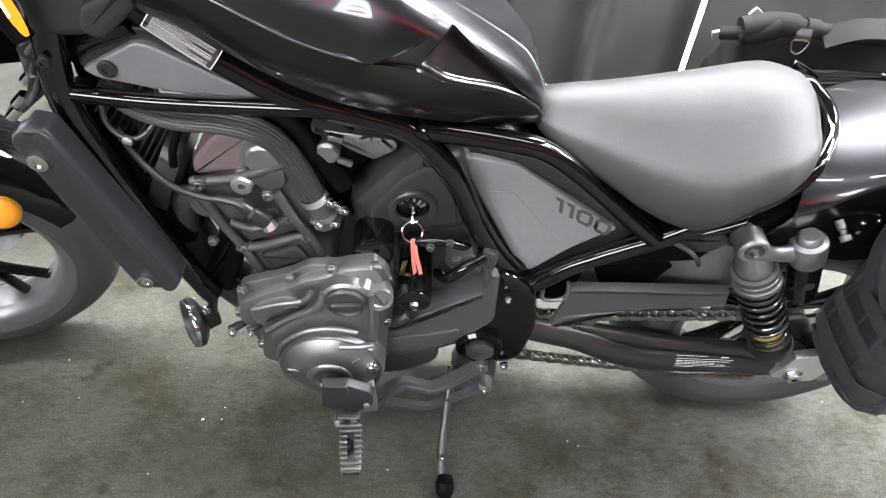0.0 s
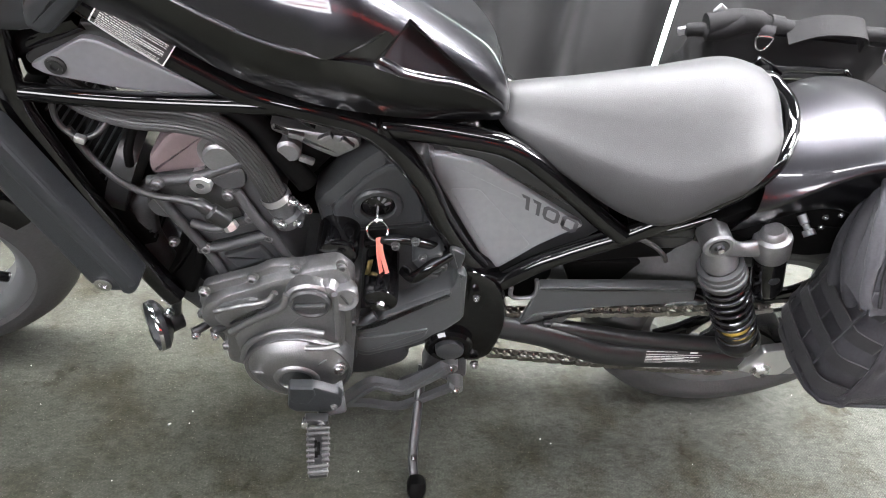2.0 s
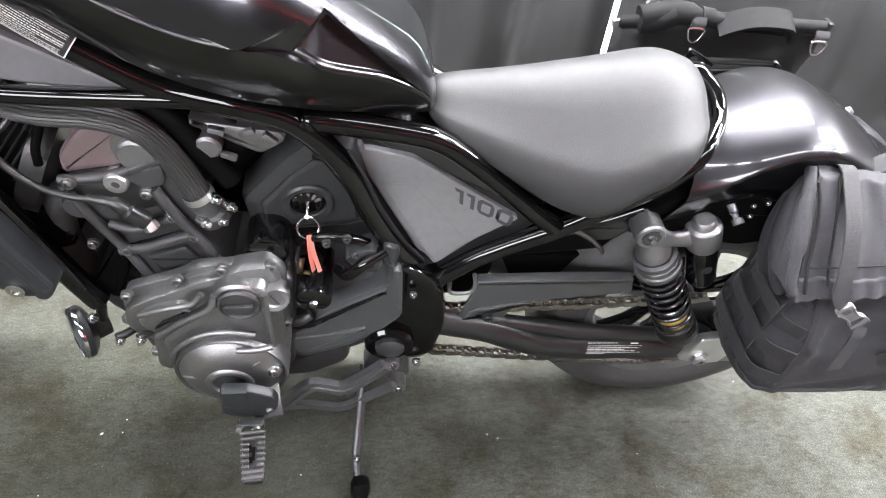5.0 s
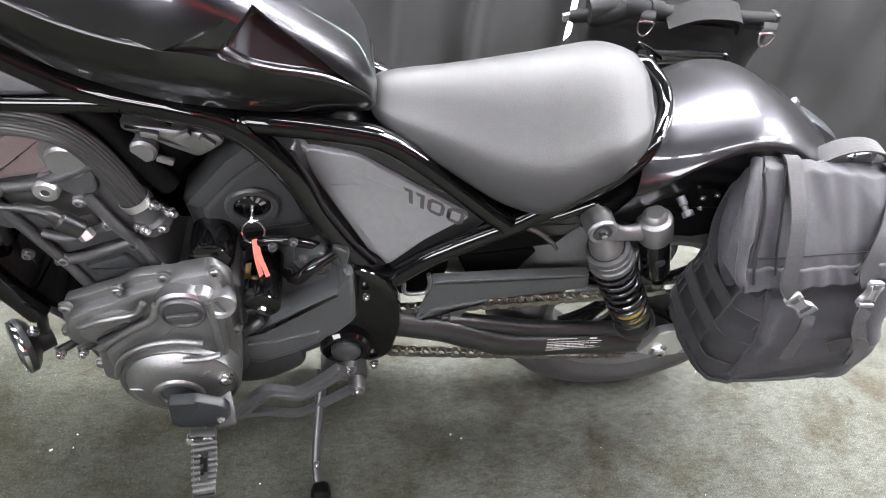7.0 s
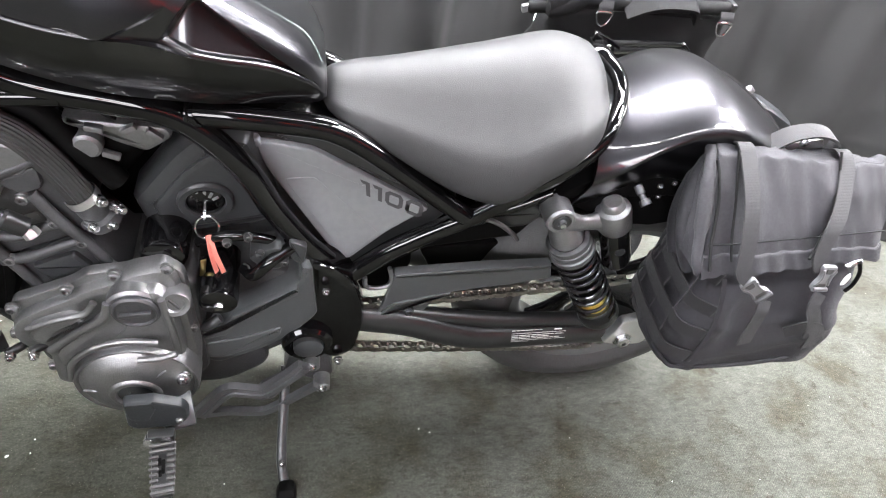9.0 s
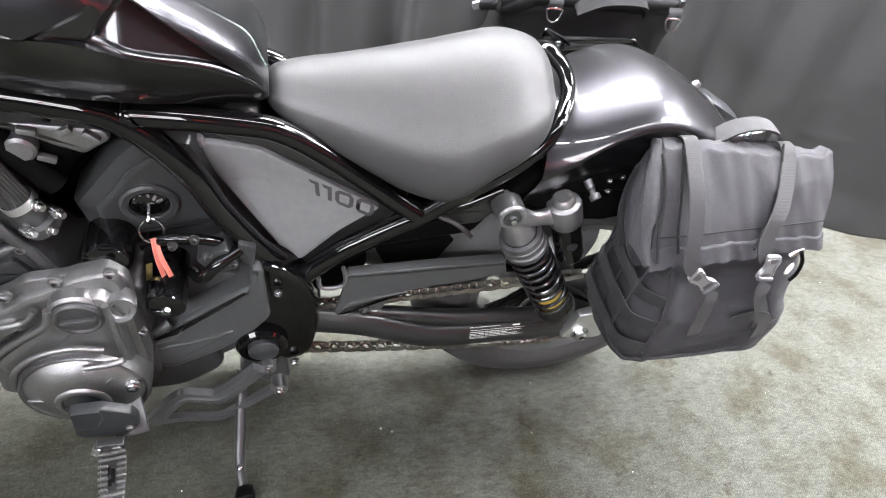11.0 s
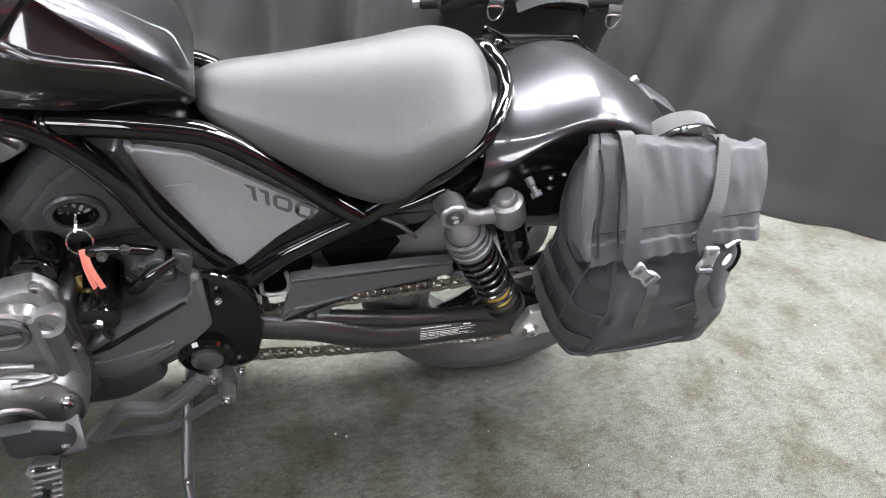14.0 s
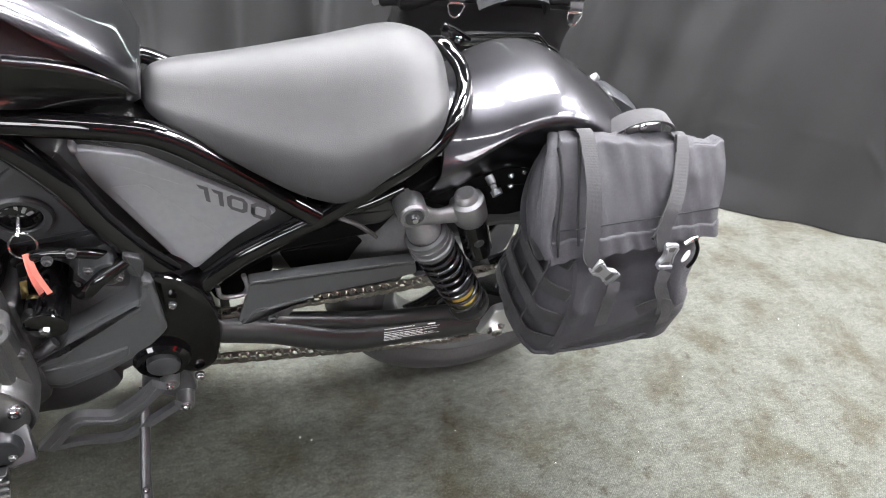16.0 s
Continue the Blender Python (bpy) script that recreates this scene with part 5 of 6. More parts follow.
block("stand_pad", (0.036, 0.046, 0.040), Matrix.Translation((-0.655, -0.290, 0.076)) @ pose(0, 0, 0, -LEAN_ANGLE - 25), deep_black, bike, "black rubber foot of the side stand", 0.014)
bolt(bike, -0.663, -0.245, 0.105, 0.005)

# swing arm
tube("swing_arm", [(-0.60, -0.075, 0.345), (-0.50, -0.085, 0.338), (-0.43, -0.092, 0.330), (-0.36, -0.098, 0.308), (-0.30, -0.10, 0.292), (-0.21, -0.10, 0.288), (-0.10, -0.102, 0.294), (0.02, -0.104, 0.304), (0.075, -0.104, 0.308)], 0.030, satin_black, bike, "satin black tubular swing arm", n=20, flat=0.75)
tube("swing_arm", mirror([(-0.60, -0.075, 0.345), (-0.43, -0.092, 0.330), (-0.30, -0.10, 0.292), (0.02, -0.104, 0.304), (0.075, -0.104, 0.308)]), 0.030, satin_black, bike, "satin black tubular swing arm", n=20, flat=0.75)
tube("swing_brace", [(-0.43, -0.085, 0.352), (-0.34, -0.085, 0.336), (-0.24, -0.088, 0.325), (-0.10, -0.095, 0.330), (-0.01, -0.10, 0.335)], 0.016, satin_black, bike, n=16)
plate("shock_foot", [(-0.09, 0.36), (-0.03, 0.372), (0.03, 0.345), (0.07, 0.31), (-0.08, 0.30)], -0.112, -0.085, satin_black, bike, "", 0.006, 0.012)
ax = plate("axle_plate", [(-0.036, 0.300), (-0.024, 0.330), (-0.016, 0.368), (0.036, 0.384), (0.070, 0.335), (0.056, 0.292), (0.017, 0.286)], -0.136, -0.118, bare_alloy, bike, "bare aluminium axle plate", 0.004, 0.006)
lathe("axle_nut", [(0.020, -0.002), (0.020, 0.002), (0.014, 0.003), (0.014, 0.011), (0.010, 0.013), (0.006, 0.013), (0.006, 0.004), (0, 0.004)], (0.003, -0.137, 0.312), OUT, steel, ax, "hexagonal axle nut", n=6)
tube("chain_adjuster", [(0.03, -0.12, 0.315), (0.085, -0.12, 0.318)], 0.006, steel, bike)
block("arm_end", (0.05, 0.04, 0.06), pose(0.075, -0.105, 0.308), cast_alloy, bike, bevel=0.006)


def sticker(name, u0, w0, u1, w1, tall, parent, rows, seed, tubeaxis=-0.1005, r=0.0238):
    """White lines of small print lying on the round arm."""
    rng = random.Random(seed)
    bm = bmesh.new()
    for a0, a1, s0, s1, gap in rows:
        s = s0
        while s < s1 - 0.005:
            e = min(s1, s + (rng.uniform(0.05, 0.14) if gap else 1.0))
            grid = []
            for i in range(4):
                t = s + (e - s) * i / 3
                row = []
                for k in range(3):
                    a = radians(a0 + (a1 - a0) * k / 2)
                    row.append(bm.verts.new((u0 + (u1 - u0) * t, tubeaxis - r * math.cos(a) * 0.99, w0 + (w1 - w0) * t + 0.0312 * math.sin(a))))
                grid.append(row)
            for i in range(3):
                for k in range(2):
                    bm.faces.new((grid[i][k], grid[i + 1][k], grid[i + 1][k + 1], grid[i][k + 1]))
            s = e + (0.014 if gap else 0.2)
    return part(name, bm, label_white, parent)


sticker("arm_label", -0.228, 0.2955, -0.115, 0.3, 0.05, bike, [(57, 54.5, 0.0, 0.55, True), (57, 51, 0.78, 0.92, False), (44, 42.5, 0.0, 1.0, False), (36, 33.5, 0.0, 0.95, True), (29, 26.5, 0.0, 0.7, True), (22, 19.5, 0.0, 0.9, True), (14, 12.5, 0.0, 1.0, False), (8, 6, 0.0, 0.33, False)], 4)
sticker("arm_label", -0.220, 0.2885, -0.04, 0.298, 0.02, bike, [(-18, -24, 0.0, 0.95, True)], 9)

# chain guard and chain
# black plate added to darken the gap in front of the rear tyre
plate("tyre_gap_filler", [(-0.42, 0.455), (-0.20, 0.475), (-0.19, 0.36), (-0.36, 0.340)], -0.015, 0.06, deep_black, bike, "", 0.004, 0.02)
cg = plate("chain_guard", [(-0.474, 0.468), (-0.4, 0.475), (-0.323, 0.482), (-0.193, 0.489), (-0.182, 0.455), (-0.261, 0.437), (-0.324, 0.426), (-0.367, 0.418), (-0.395, 0.41), (-0.432, 0.399), (-0.466, 0.39), (-0.484, 0.365), (-0.495, 0.35), (-0.487, 0.384)], -0.092, -0.086, cover_slate, bike, "satin black plastic chain guard", 0.003, 0.008)
plate("guard_lip", [(-0.496, 0.354), (-0.484, 0.369), (-0.466, 0.394), (-0.432, 0.403), (-0.396, 0.414), (-0.367, 0.421), (-0.364, 0.417), (-0.395, 0.407), (-0.43, 0.396), (-0.462, 0.386), (-0.48, 0.361), (-0.493, 0.352)], -0.096, -0.086, cover_slate, cg, "", 0.002, 0.002)
plate("guard_tab", [(-0.466, 0.385), (-0.399, 0.404), (-0.391, 0.396), (-0.412, 0.347), (-0.44, 0.342), (-0.476, 0.354)], -0.0885, -0.080, cover_slate, cg, "", 0.002, 0.008)
plate("guard_top", [(-0.476, 0.463), (-0.474, 0.472), (-0.401, 0.479), (-0.324, 0.486), (-0.194, 0.494), (-0.192, 0.484), (-0.322, 0.476), (-0.4, 0.469)], -0.095, -0.076, cover_slate, cg, "", 0.003, 0.003)
bolt(bike, -0.435, -0.091, 0.366, 0.008, engine_mid)
tube("hook", [(-0.523, -0.088, 0.46), (-0.519, -0.088, 0.436), (-0.502, -0.088, 0.431), (-0.482, -0.088, 0.437), (-0.477, -0.088, 0.456), (-0.483, -0.088, 0.484)], 0.004, cast_alloy, bike)
chain = tagged(new("chain"), "oiled steel drive chain")
chain.parent = bike


def link_shape(half):
    bm = bmesh.new()
    for v in (-half, half):
        pts = []
        for k in range(8):
            a = radians(90 + 180 * k / 7)
            pts.append((-0.0080 + 0.0062 * math.cos(a), 0.0062 * math.sin(a)))
        for k in range(8):
            a = radians(-90 + 180 * k / 7)
            pts.append((0.0080 + 0.0062 * math.cos(a), 0.0062 * math.sin(a)))
        top = [bm.verts.new((x, v - 0.001, z)) for x, z in pts]
        low = [bm.verts.new((x, v + 0.001, z)) for x, z in pts]
        bm.faces.new(top)
        bm.faces.new(low[::-1])
        for k in range(16):
            bm.faces.new((top[k], top[(k + 1) % 16], low[(k + 1) % 16], low[k]))
    for x in (-0.0080, 0.0080):
        lathe_bm([(0, -half - 0.0018), (0.0032, -half - 0.0018), (0.0032, half + 0.0018), (0, half + 0.0018)], (x, 0, 0), (0, 1, 0), 8, bm)
    bmesh.ops.recalc_face_normals(bm, faces=bm.faces)
    me = bpy.data.meshes.new("link")
    bm.to_mesh(me)
    bm.free()
    me.materials.append(chain_steel)
    return me


wide, narrow = link_shape(0.0085), link_shape(0.0060)
for a, b in (((-0.60, 0.365), (-0.0, 0.430)), ((-0.60, 0.242), (-0.0, 0.205))):
    va, vb = Vector(a), Vector(b)
    total = (vb - va).length
    turn = -math.degrees(math.atan2(vb[1] - va[1], vb[0] - va[0]))
    for k in range(int(total / 0.0159)):
        c = va.lerp(vb, (k + 0.5) * 0.0159 / total)
        sag = -0.006 * math.sin(math.pi * k * 0.0159 / total)
        ob = new("link", wide if k % 2 else narrow)
        ob.parent = chain
        ob.matrix_basis = pose(c[0], -0.075, c[1] + sag, 0, turn)
plate("rear_sprocket", [(0.112 * math.cos(radians(9 * k)) * (1 if k % 2 else 0.94), 0.317 + 0.112 * math.sin(radians(9 * k)) * (1 if k % 2 else 0.94)) for k in range(40)], -0.079, -0.071, steel, bike, "", 0.001, 0.002)

# shock absorber with a piggyback reservoir
S0, S1 = Vector((-0.232, -0.112, 0.632)), Vector((-0.045, -0.112, 0.345))
axis = (S1 - S0).normalized()
L = (S1 - S0).length
shock = tagged(new("shock_absorber"), "rear shock absorber with black spring and grey cast top")
shock.parent = bike


def along(d):
    return tuple(S0 + axis * d)


lathe("top_mount", [(0, 0.004), (0.016, 0.006), (0.020, 0.014), (0.022, 0.030), (0.027, 0.040), (0.029, 0.056), (0.027, 0.060), (0, 0.060)], tuple(S0), axis, cast_alloy, shock, "grey cast upper mount", n=30)
lathe("mount_eye", [(0.0, 0.018), (0.015, 0.018), (0.016, 0.021), (0.021, 0.021), (0.024, 0.017), (0.025, -0.02), (0, -0.02)], (-0.236, -0.114, 0.640), OUT, cast_alloy, shock)
lathe("mount_bolt", [(0, 0.008), (0.005, 0.008), (0.007, 0.005), (0.008, 0.004), (0.014, 0.004), (0.015, -0.004)], (-0.236, -0.132, 0.640), OUT, engine_mid, shock)
lathe("bolt_head", [(0, 0.004), (0.005, 0.004), (0.006, 0.0)], (-0.236, -0.139, 0.640), OUT, steel, shock, n=6)
lathe("preload_ring", [(0.030, 0.058), (0.037, 0.060), (0.037, 0.070), (0.034, 0.072), (0.037, 0.074), (0.037, 0.084), (0.040, 0.086), (0.040, 0.094), (0.0, 0.096)], tuple(S0), axis, bracket_grey, shock, "notched preload rings", n=30)
lathe("damper_body", [(0.021, 0.08), (0.021, L - 0.05), (0, L - 0.05)], tuple(S0), axis, deep_black, shock)
lathe("damper_rod", [(0.0245, L * 0.62), (0.0245, L - 0.035), (0.0, L - 0.035)], tuple(S0), axis, satin_black, shock)
lathe("yellow_decal", [(0.0250, L - 0.100), (0.0250, L - 0.070)], tuple(S0), axis, yellow_mark, shock, "yellow decal band")
lathe("spring_seat", [(0, L - 0.048), (0.038, L - 0.046), (0.040, L - 0.040), (0.039, L - 0.032), (0.028, L - 0.02), (0.020, L), (0, L)], tuple(S0), axis, satin_black, shock, n=30)
_, ax_x, ax_y = axes_of(axis)
coil = []
turns, d0, d1 = 9.2, 0.094, L - 0.046
for k in range(int(turns * 22) + 1):
    t = k / (turns * 22)
    a = 2 * math.pi * turns * t
    coil.append(S0 + axis * (d0 + (d1 - d0) * (t * 0.75 + 0.25 * t * t)) + (ax_x * math.cos(a) + ax_y * math.sin(a)) * 0.0345)
part("spring", sweep(coil, 0.0038, 10), spring_steel, shock, "glossy black coil spring")
R0 = Vector((-0.142, -0.112, 0.648))
rd = (Vector((-0.075, -0.106, 0.500)) - R0).normalized()
lathe("reservoir_cap", [(0, -0.022), (0.014, -0.022), (0.018, -0.018), (0.020, -0.010), (0.027, -0.006), (0.029, 0.0), (0.029, 0.036), (0.026, 0.042), (0, 0.042)], tuple(R0), rd, cast_alloy, shock, "grey cast reservoir cap")
lathe("reservoir", [(0.025, 0.03), (0.026, 0.05), (0.026, 0.13), (0.022, 0.142), (0, 0.142)], tuple(R0), rd, gloss_black, shock, "black gas reservoir")
lathe("reservoir_dot", [(0, 0.002), (0.008, 0.002), (0.009, 0)], tuple(R0 + rd * 0.085 + Vector((0, -0.0255, 0))), OUT, shroud_grey, shock)
tube("bridge", [(-0.228, -0.120, 0.630), (-0.188, -0.118, 0.624), (-0.142, -0.112, 0.630)], [0.020, 0.020, 0.019, 0.018, 0.016, 0.015, 0.0145, 0.015, 0.016, 0.018, 0.020, 0.021, 0.021], cast_alloy, shock, "grey cast bridge", flat=0.7)
plate("mount_ear", [(-0.255, 0.665), (-0.21, 0.665), (-0.20, 0.61), (-0.25, 0.60)], -0.088, -0.06, gloss_black, bike, "", 0.005, 0.01)


# wheels
def wheel(name, r, half, rim_r, label):
    w = tagged(new(name), label)
    w.parent = bike
    prof = [(rim_r - 0.004, -half * 0.72), (rim_r + 0.012, -half * 0.86), (rim_r + 0.025, -half * 0.97), (r - 0.080, -half * 1.0), (r - 0.050, -half * 0.93), (r - 0.028, -half * 0.76), (r - 0.012, -half * 0.50), (r - 0.003, -half * 0.24), (r, 0)]
    prof = prof + [(a, -h) for a, h in reversed(prof[:-1])]
    tyre = lathe("tyre", prof, (0, 0, 0), (0, 1, 0), rubber, w, "worn black tyre", n=96)
    lathe("rim", [(rim_r - 0.030, -half * 0.35), (rim_r - 0.022, -half * 0.60), (rim_r - 0.012, -half * 0.72), (rim_r + 0.006, -half * 0.80), (rim_r + 0.010, -half * 0.72), (rim_r - 0.004, 0),
                  (rim_r + 0.010, half * 0.72), (rim_r + 0.006, half * 0.80), (rim_r - 0.012, half * 0.72), (rim_r - 0.022, half * 0.60), (rim_r - 0.030, half * 0.35), (rim_r - 0.030, -half * 0.35)], (0, 0, 0), (0, 1, 0), rim_grey, w, "grey cast rim", n=80)
    lathe("hub", [(0, -half * 0.9), (0.030, -half * 0.9), (0.045, -half * 0.6), (0.045, half * 0.6), (0.030, half * 0.9), (0, half * 0.9)], (0, 0, 0), (0, 1, 0), engine_dark, w)
    for k in range(5):
        for side in (-1, 1):
            a = radians(72 * k + 20)
            b = a + side * 0.20
            tube("spoke", [(0.04 * math.cos(a), 0, 0.04 * math.sin(a)), (0.12 * math.cos((a + b) / 2), 0, 0.12 * math.sin((a + b) / 2)), ((rim_r - 0.022) * math.cos(b), 0, (rim_r - 0.022) * math.sin(b))], 0.011, gloss_black, w, n=10)
    lathe("brake_disc", [(0.08, half * 1.05), (0.14, half * 1.05), (0.14, half * 1.05 + 0.005), (0.08, half * 1.05 + 0.005), (0.08, half * 1.05)], (0, 0, 0), (0, 1, 0), steel, w, n=48)
    return w


rear = wheel("rear_wheel", 0.320, 0.082, 0.206, "black rear wheel with a wide tyre")
rear.matrix_basis = pose(0, 0.025, 0.316)
front = wheel("front_wheel", 0.320, 0.066, 0.232, "front wheel with cast spokes, steered to its left")
STEER = pose(-1.665, 0.025, 0.316) @ pose(0, 0, 0, 0, 27.5, 0) @ pose(0, 0, 0, 0, 0, 18) @ pose(0, 0, 0, 0, -27.5, 0)
front.matrix_basis = STEER
# fork, mudguard and front signal, turned with the wheel
fork = tagged(new("front_fork"), "black telescopic front fork")
fork.parent = bike
fork.matrix_basis = STEER
for side in (-1, 1):
    tube("fork_leg", [(0, side * 0.105, 0), (0.16, side * 0.105, 0.30), (0.30, side * 0.105, 0.57), (0.36, side * 0.105, 0.69)], 0.026, gloss_black, fork, n=18)
    tube("fork_boot", [(0.13, side * 0.105, 0.245), (0.21, side * 0.105, 0.40), (0.27, side * 0.105, 0.515)], 0.036, deep_black, fork, n=18)
block("fork_yoke", (0.07, 0.26, 0.035), pose(0.33, 0, 0.60, 0, 27.5, 0), gloss_black, fork, bevel=0.01)
fr_sec = [(-0.085, -0.045), (-0.082, -0.02), (-0.065, 0.0), (-0.03, 0.012), (0, 0.015), (0.03, 0.012), (0.065, 0.0), (0.082, -0.02), (0.085, -0.045)]
fr_in = [(v * 0.95, d - 0.004) for v, d in reversed(fr_sec)]
link_mesh("front_mudguard", *mudguard((0, 0), 0.335, 25, 130, fr_sec + fr_in, 40), gloss_black, fork, "glossy black front mudguard", sharp=50)
lathe("amber_reflector", [(0, 0.010), (0.018, 0.009), (0.026, 0.004), (0.028, 0), (0.028, -0.006)], (-1.372, -0.125, 0.588), (0.35, -0.93, 0.1), amber, bike, "round amber reflector")
tube("reflector_stay", [(-1.40, -0.09, 0.60), (-1.375, -0.115, 0.59)], 0.006, deep_black, bike)

# things round the steering head
plate("head_cowl", [(-1.245, 0.985), (-1.115, 0.985), (-1.126, 0.905), (-1.156, 0.887), (-1.188, 0.876), (-1.234, 0.878)], -0.108, -0.055, shroud_grey, bike, "grey plastic cowl by the steering head", 0.012, 0.02)
plate("cowl_step", [(-1.165, 0.925), (-1.105, 0.960), (-1.098, 0.930), (-1.15, 0.882), (-1.172, 0.892)], -0.118, -0.07, shroud_grey, bike, "", 0.008, 0.01)
tube("turn_signal", [(-1.232, -0.14, 0.985), (-1.226, -0.142, 0.945), (-1.221, -0.142, 0.920), (-1.217, -0.14, 0.897)], [0.0065] * 12 + [0.0065, 0.006, 0.006, 0.005, 0.005, 0.004, 0.003], glow("lit_amber", (1.0, 0.24, 0.02), 1.0), bike, "lit amber front turn signal")
tube("signal_core", [(-1.233, -0.1455, 0.985), (-1.227, -0.1475, 0.945), (-1.222, -0.1470, 0.922)], 0.0022, glow("signal_filament", (1.0, 0.62, 0.30), 4.0), bike)
tube("signal_shell", [(-1.246, -0.135, 0.985), (-1.240, -0.136, 0.945), (-1.233, -0.136, 0.915), (-1.225, -0.134, 0.890)], 0.013, deep_black, bike)
both("handle_riser", [(-1.30, -0.06, 1.02), (-1.28, -0.08, 1.10)], 0.016, gloss_black)
tube("handlebar", [(-1.00, -0.40, 1.16), (-1.16, -0.28, 1.14), (-1.28, -0.08, 1.11), (-1.28, 0.08, 1.11), (-1.16, 0.28, 1.14), (-1.00, 0.40, 1.16)], 0.0125, gloss_black, bike, "black handlebar")
# black backing plate added behind the cables to keep that gap dark
plate("head_backing", [(-1.58, 0.97), (-1.255, 0.97), (-1.25, 0.83), (-1.285, 0.775), (-1.38, 0.755), (-1.56, 0.80)], 0.0, 0.05, deep_black, bike, "", 0.006, 0.02)
rng = random.Random(21)
for k in range(6):
    o = 0.012 * k
    tube("cable", [(-1.36 + o, -0.02 - o, 0.70 + 0.01 * k), (-1.31 + o, -0.07, 0.74 + 0.012 * k), (-1.27, -0.08, 0.79 + 0.01 * k), (-1.26 + o * 0.4, -0.06, 0.88), (-1.28, -0.07, 0.97)], 0.0055, satin_black if k % 2 else rubber, bike)
for u, w in ((-1.30, 0.762), (-1.275, 0.80), (-1.315, 0.74)):
    lathe("cable_ferrule", [(0, -0.012), (0.0075, -0.012), (0.0075, 0.012), (0, 0.012)], (u, -0.078, w), (0.6, 0, 0.6), chrome, bike, n=12)

# ---- key ring in the switch ----
lean = pose(0, 0, 0, LEAN_ANGLE)
keys = tagged(new("key_ring"), "steel key ring with brass key and salmon paper tag", "keys")
keys.matrix_world = lean @ pose(-0.764, -0.092, 0.588)
ring = [Vector((0.0165 * math.cos(a), 0.0095 * math.sin(a), 0.0135 * math.sin(a) - 0.004)) for a in (2 * math.pi * k / 32 for k in range(32))]
part("ring", sweep(ring, 0.0018, 8, closed=True), chrome, keys, "thin steel split ring")
tagd = bmesh.new()
for dx, lean_x, length in ((0.004, 0.020, 0.078), (0.001, 0.011, 0.070)):
    path = curve_points([(dx, -0.008, -0.012), (dx + lean_x * 0.25, -0.020, -0.035), (dx + lean_x * 0.6, -0.026, -0.058), (dx + lean_x, -0.028, -0.012 - length)], 6)
    band_bm(path, (0.7, 0.7, 0), 0.0075, 0.0008, tagd)
part("paper_tag", tagd, tag_red, keys, "folded salmon-red paper tag")
block("spare_key", (0.009, 0.002, 0.034), pose(-0.010, -0.022, -0.068, 0, 8, 25), brass, keys, "brass key blade", 0.0007)
block("key_head", (0.013, 0.005, 0.026), pose(-0.006, -0.014, -0.036, 0, 6, 25), deep_black, keys, "black key head", 0.003)


# ---- saddlebags ----
def bag_body(u0, u1, stops, wob, seed, sag=False):
    """A soft bag: rings in plan at rising heights; stops give (height, inner v, outer v, end inset)."""
    verts, faces = [], []
    n = 110
    nk = 60
    z0, z1 = stops[0][0], stops[-1][0]
    for i in range(nk + 1):
        w = z0 + (z1 - z0) * i / nk
        vi = table([(s[0], s[1]) for s in stops], w)
        vo = table([(s[0], s[2]) for s in stops], w)
        ins = table([(s[0], s[3]) for s in stops], w)
        cu, cv = (u0 + u1) / 2, (vi + vo) / 2
        hu, hv = (u1 - u0) / 2 - ins, abs(vi - vo) / 2
        for k in range(n):
            a = 2 * math.pi * k / n
            c, s = math.cos(a), math.sin(a)
            x = math.copysign(abs(c) ** 0.32, c)
            y = math.copysign(abs(s) ** 0.38, s)
            p = Vector((cu + hu * x, cv + hv * y, w))
            ridge = 1 - 2 * abs(noise.noise((p.x * 8 + w * 6, p.y * 8 + seed, w * 11)))
            f = 0.006 * max(0.0, ridge) ** 3 + wob * (noise.noise((p.x * 9, p.y * 9 + seed, w * 12)) + 0.6 * noise.noise((p.x * 22, p.y * 22, w * 26 + seed)))
            hollow = 0.0
            if sag and s < 0:
                hollow = -s * (0.030 * math.exp(-((p.x - 0.125) / 0.050) ** 2 - ((w - 0.600) / 0.050) ** 2) + 0.010 * math.exp(-((p.x - 0.045) / 0.016) ** 2 - ((w - 0.545) / 0.045) ** 2)
                               - 0.008 * math.exp(-((p.x - 0.015) / 0.025) ** 2 - ((w - 0.585) / 0.040) ** 2) - 0.010 * math.exp(-((p.x - 0.120) / 0.050) ** 2 - ((w - 0.505) / 0.018) ** 2)
                               - 0.012 * math.exp(-((p.x - 0.215) / 0.030) ** 2 - ((w - 0.560) / 0.050) ** 2))
            verts.append((p.x + f * c, p.y + f * s + hollow, w + 0.3 * f))
    for i in range(nk):
        for k in range(n):
            a = i * n
            faces.append((a + k, a + (k + 1) % n, a + n + (k + 1) % n, a + n + k))
    faces.append(tuple(range(n - 1, -1, -1)))
    faces.append(tuple(nk * n + k for k in range(n)))
    return verts, faces


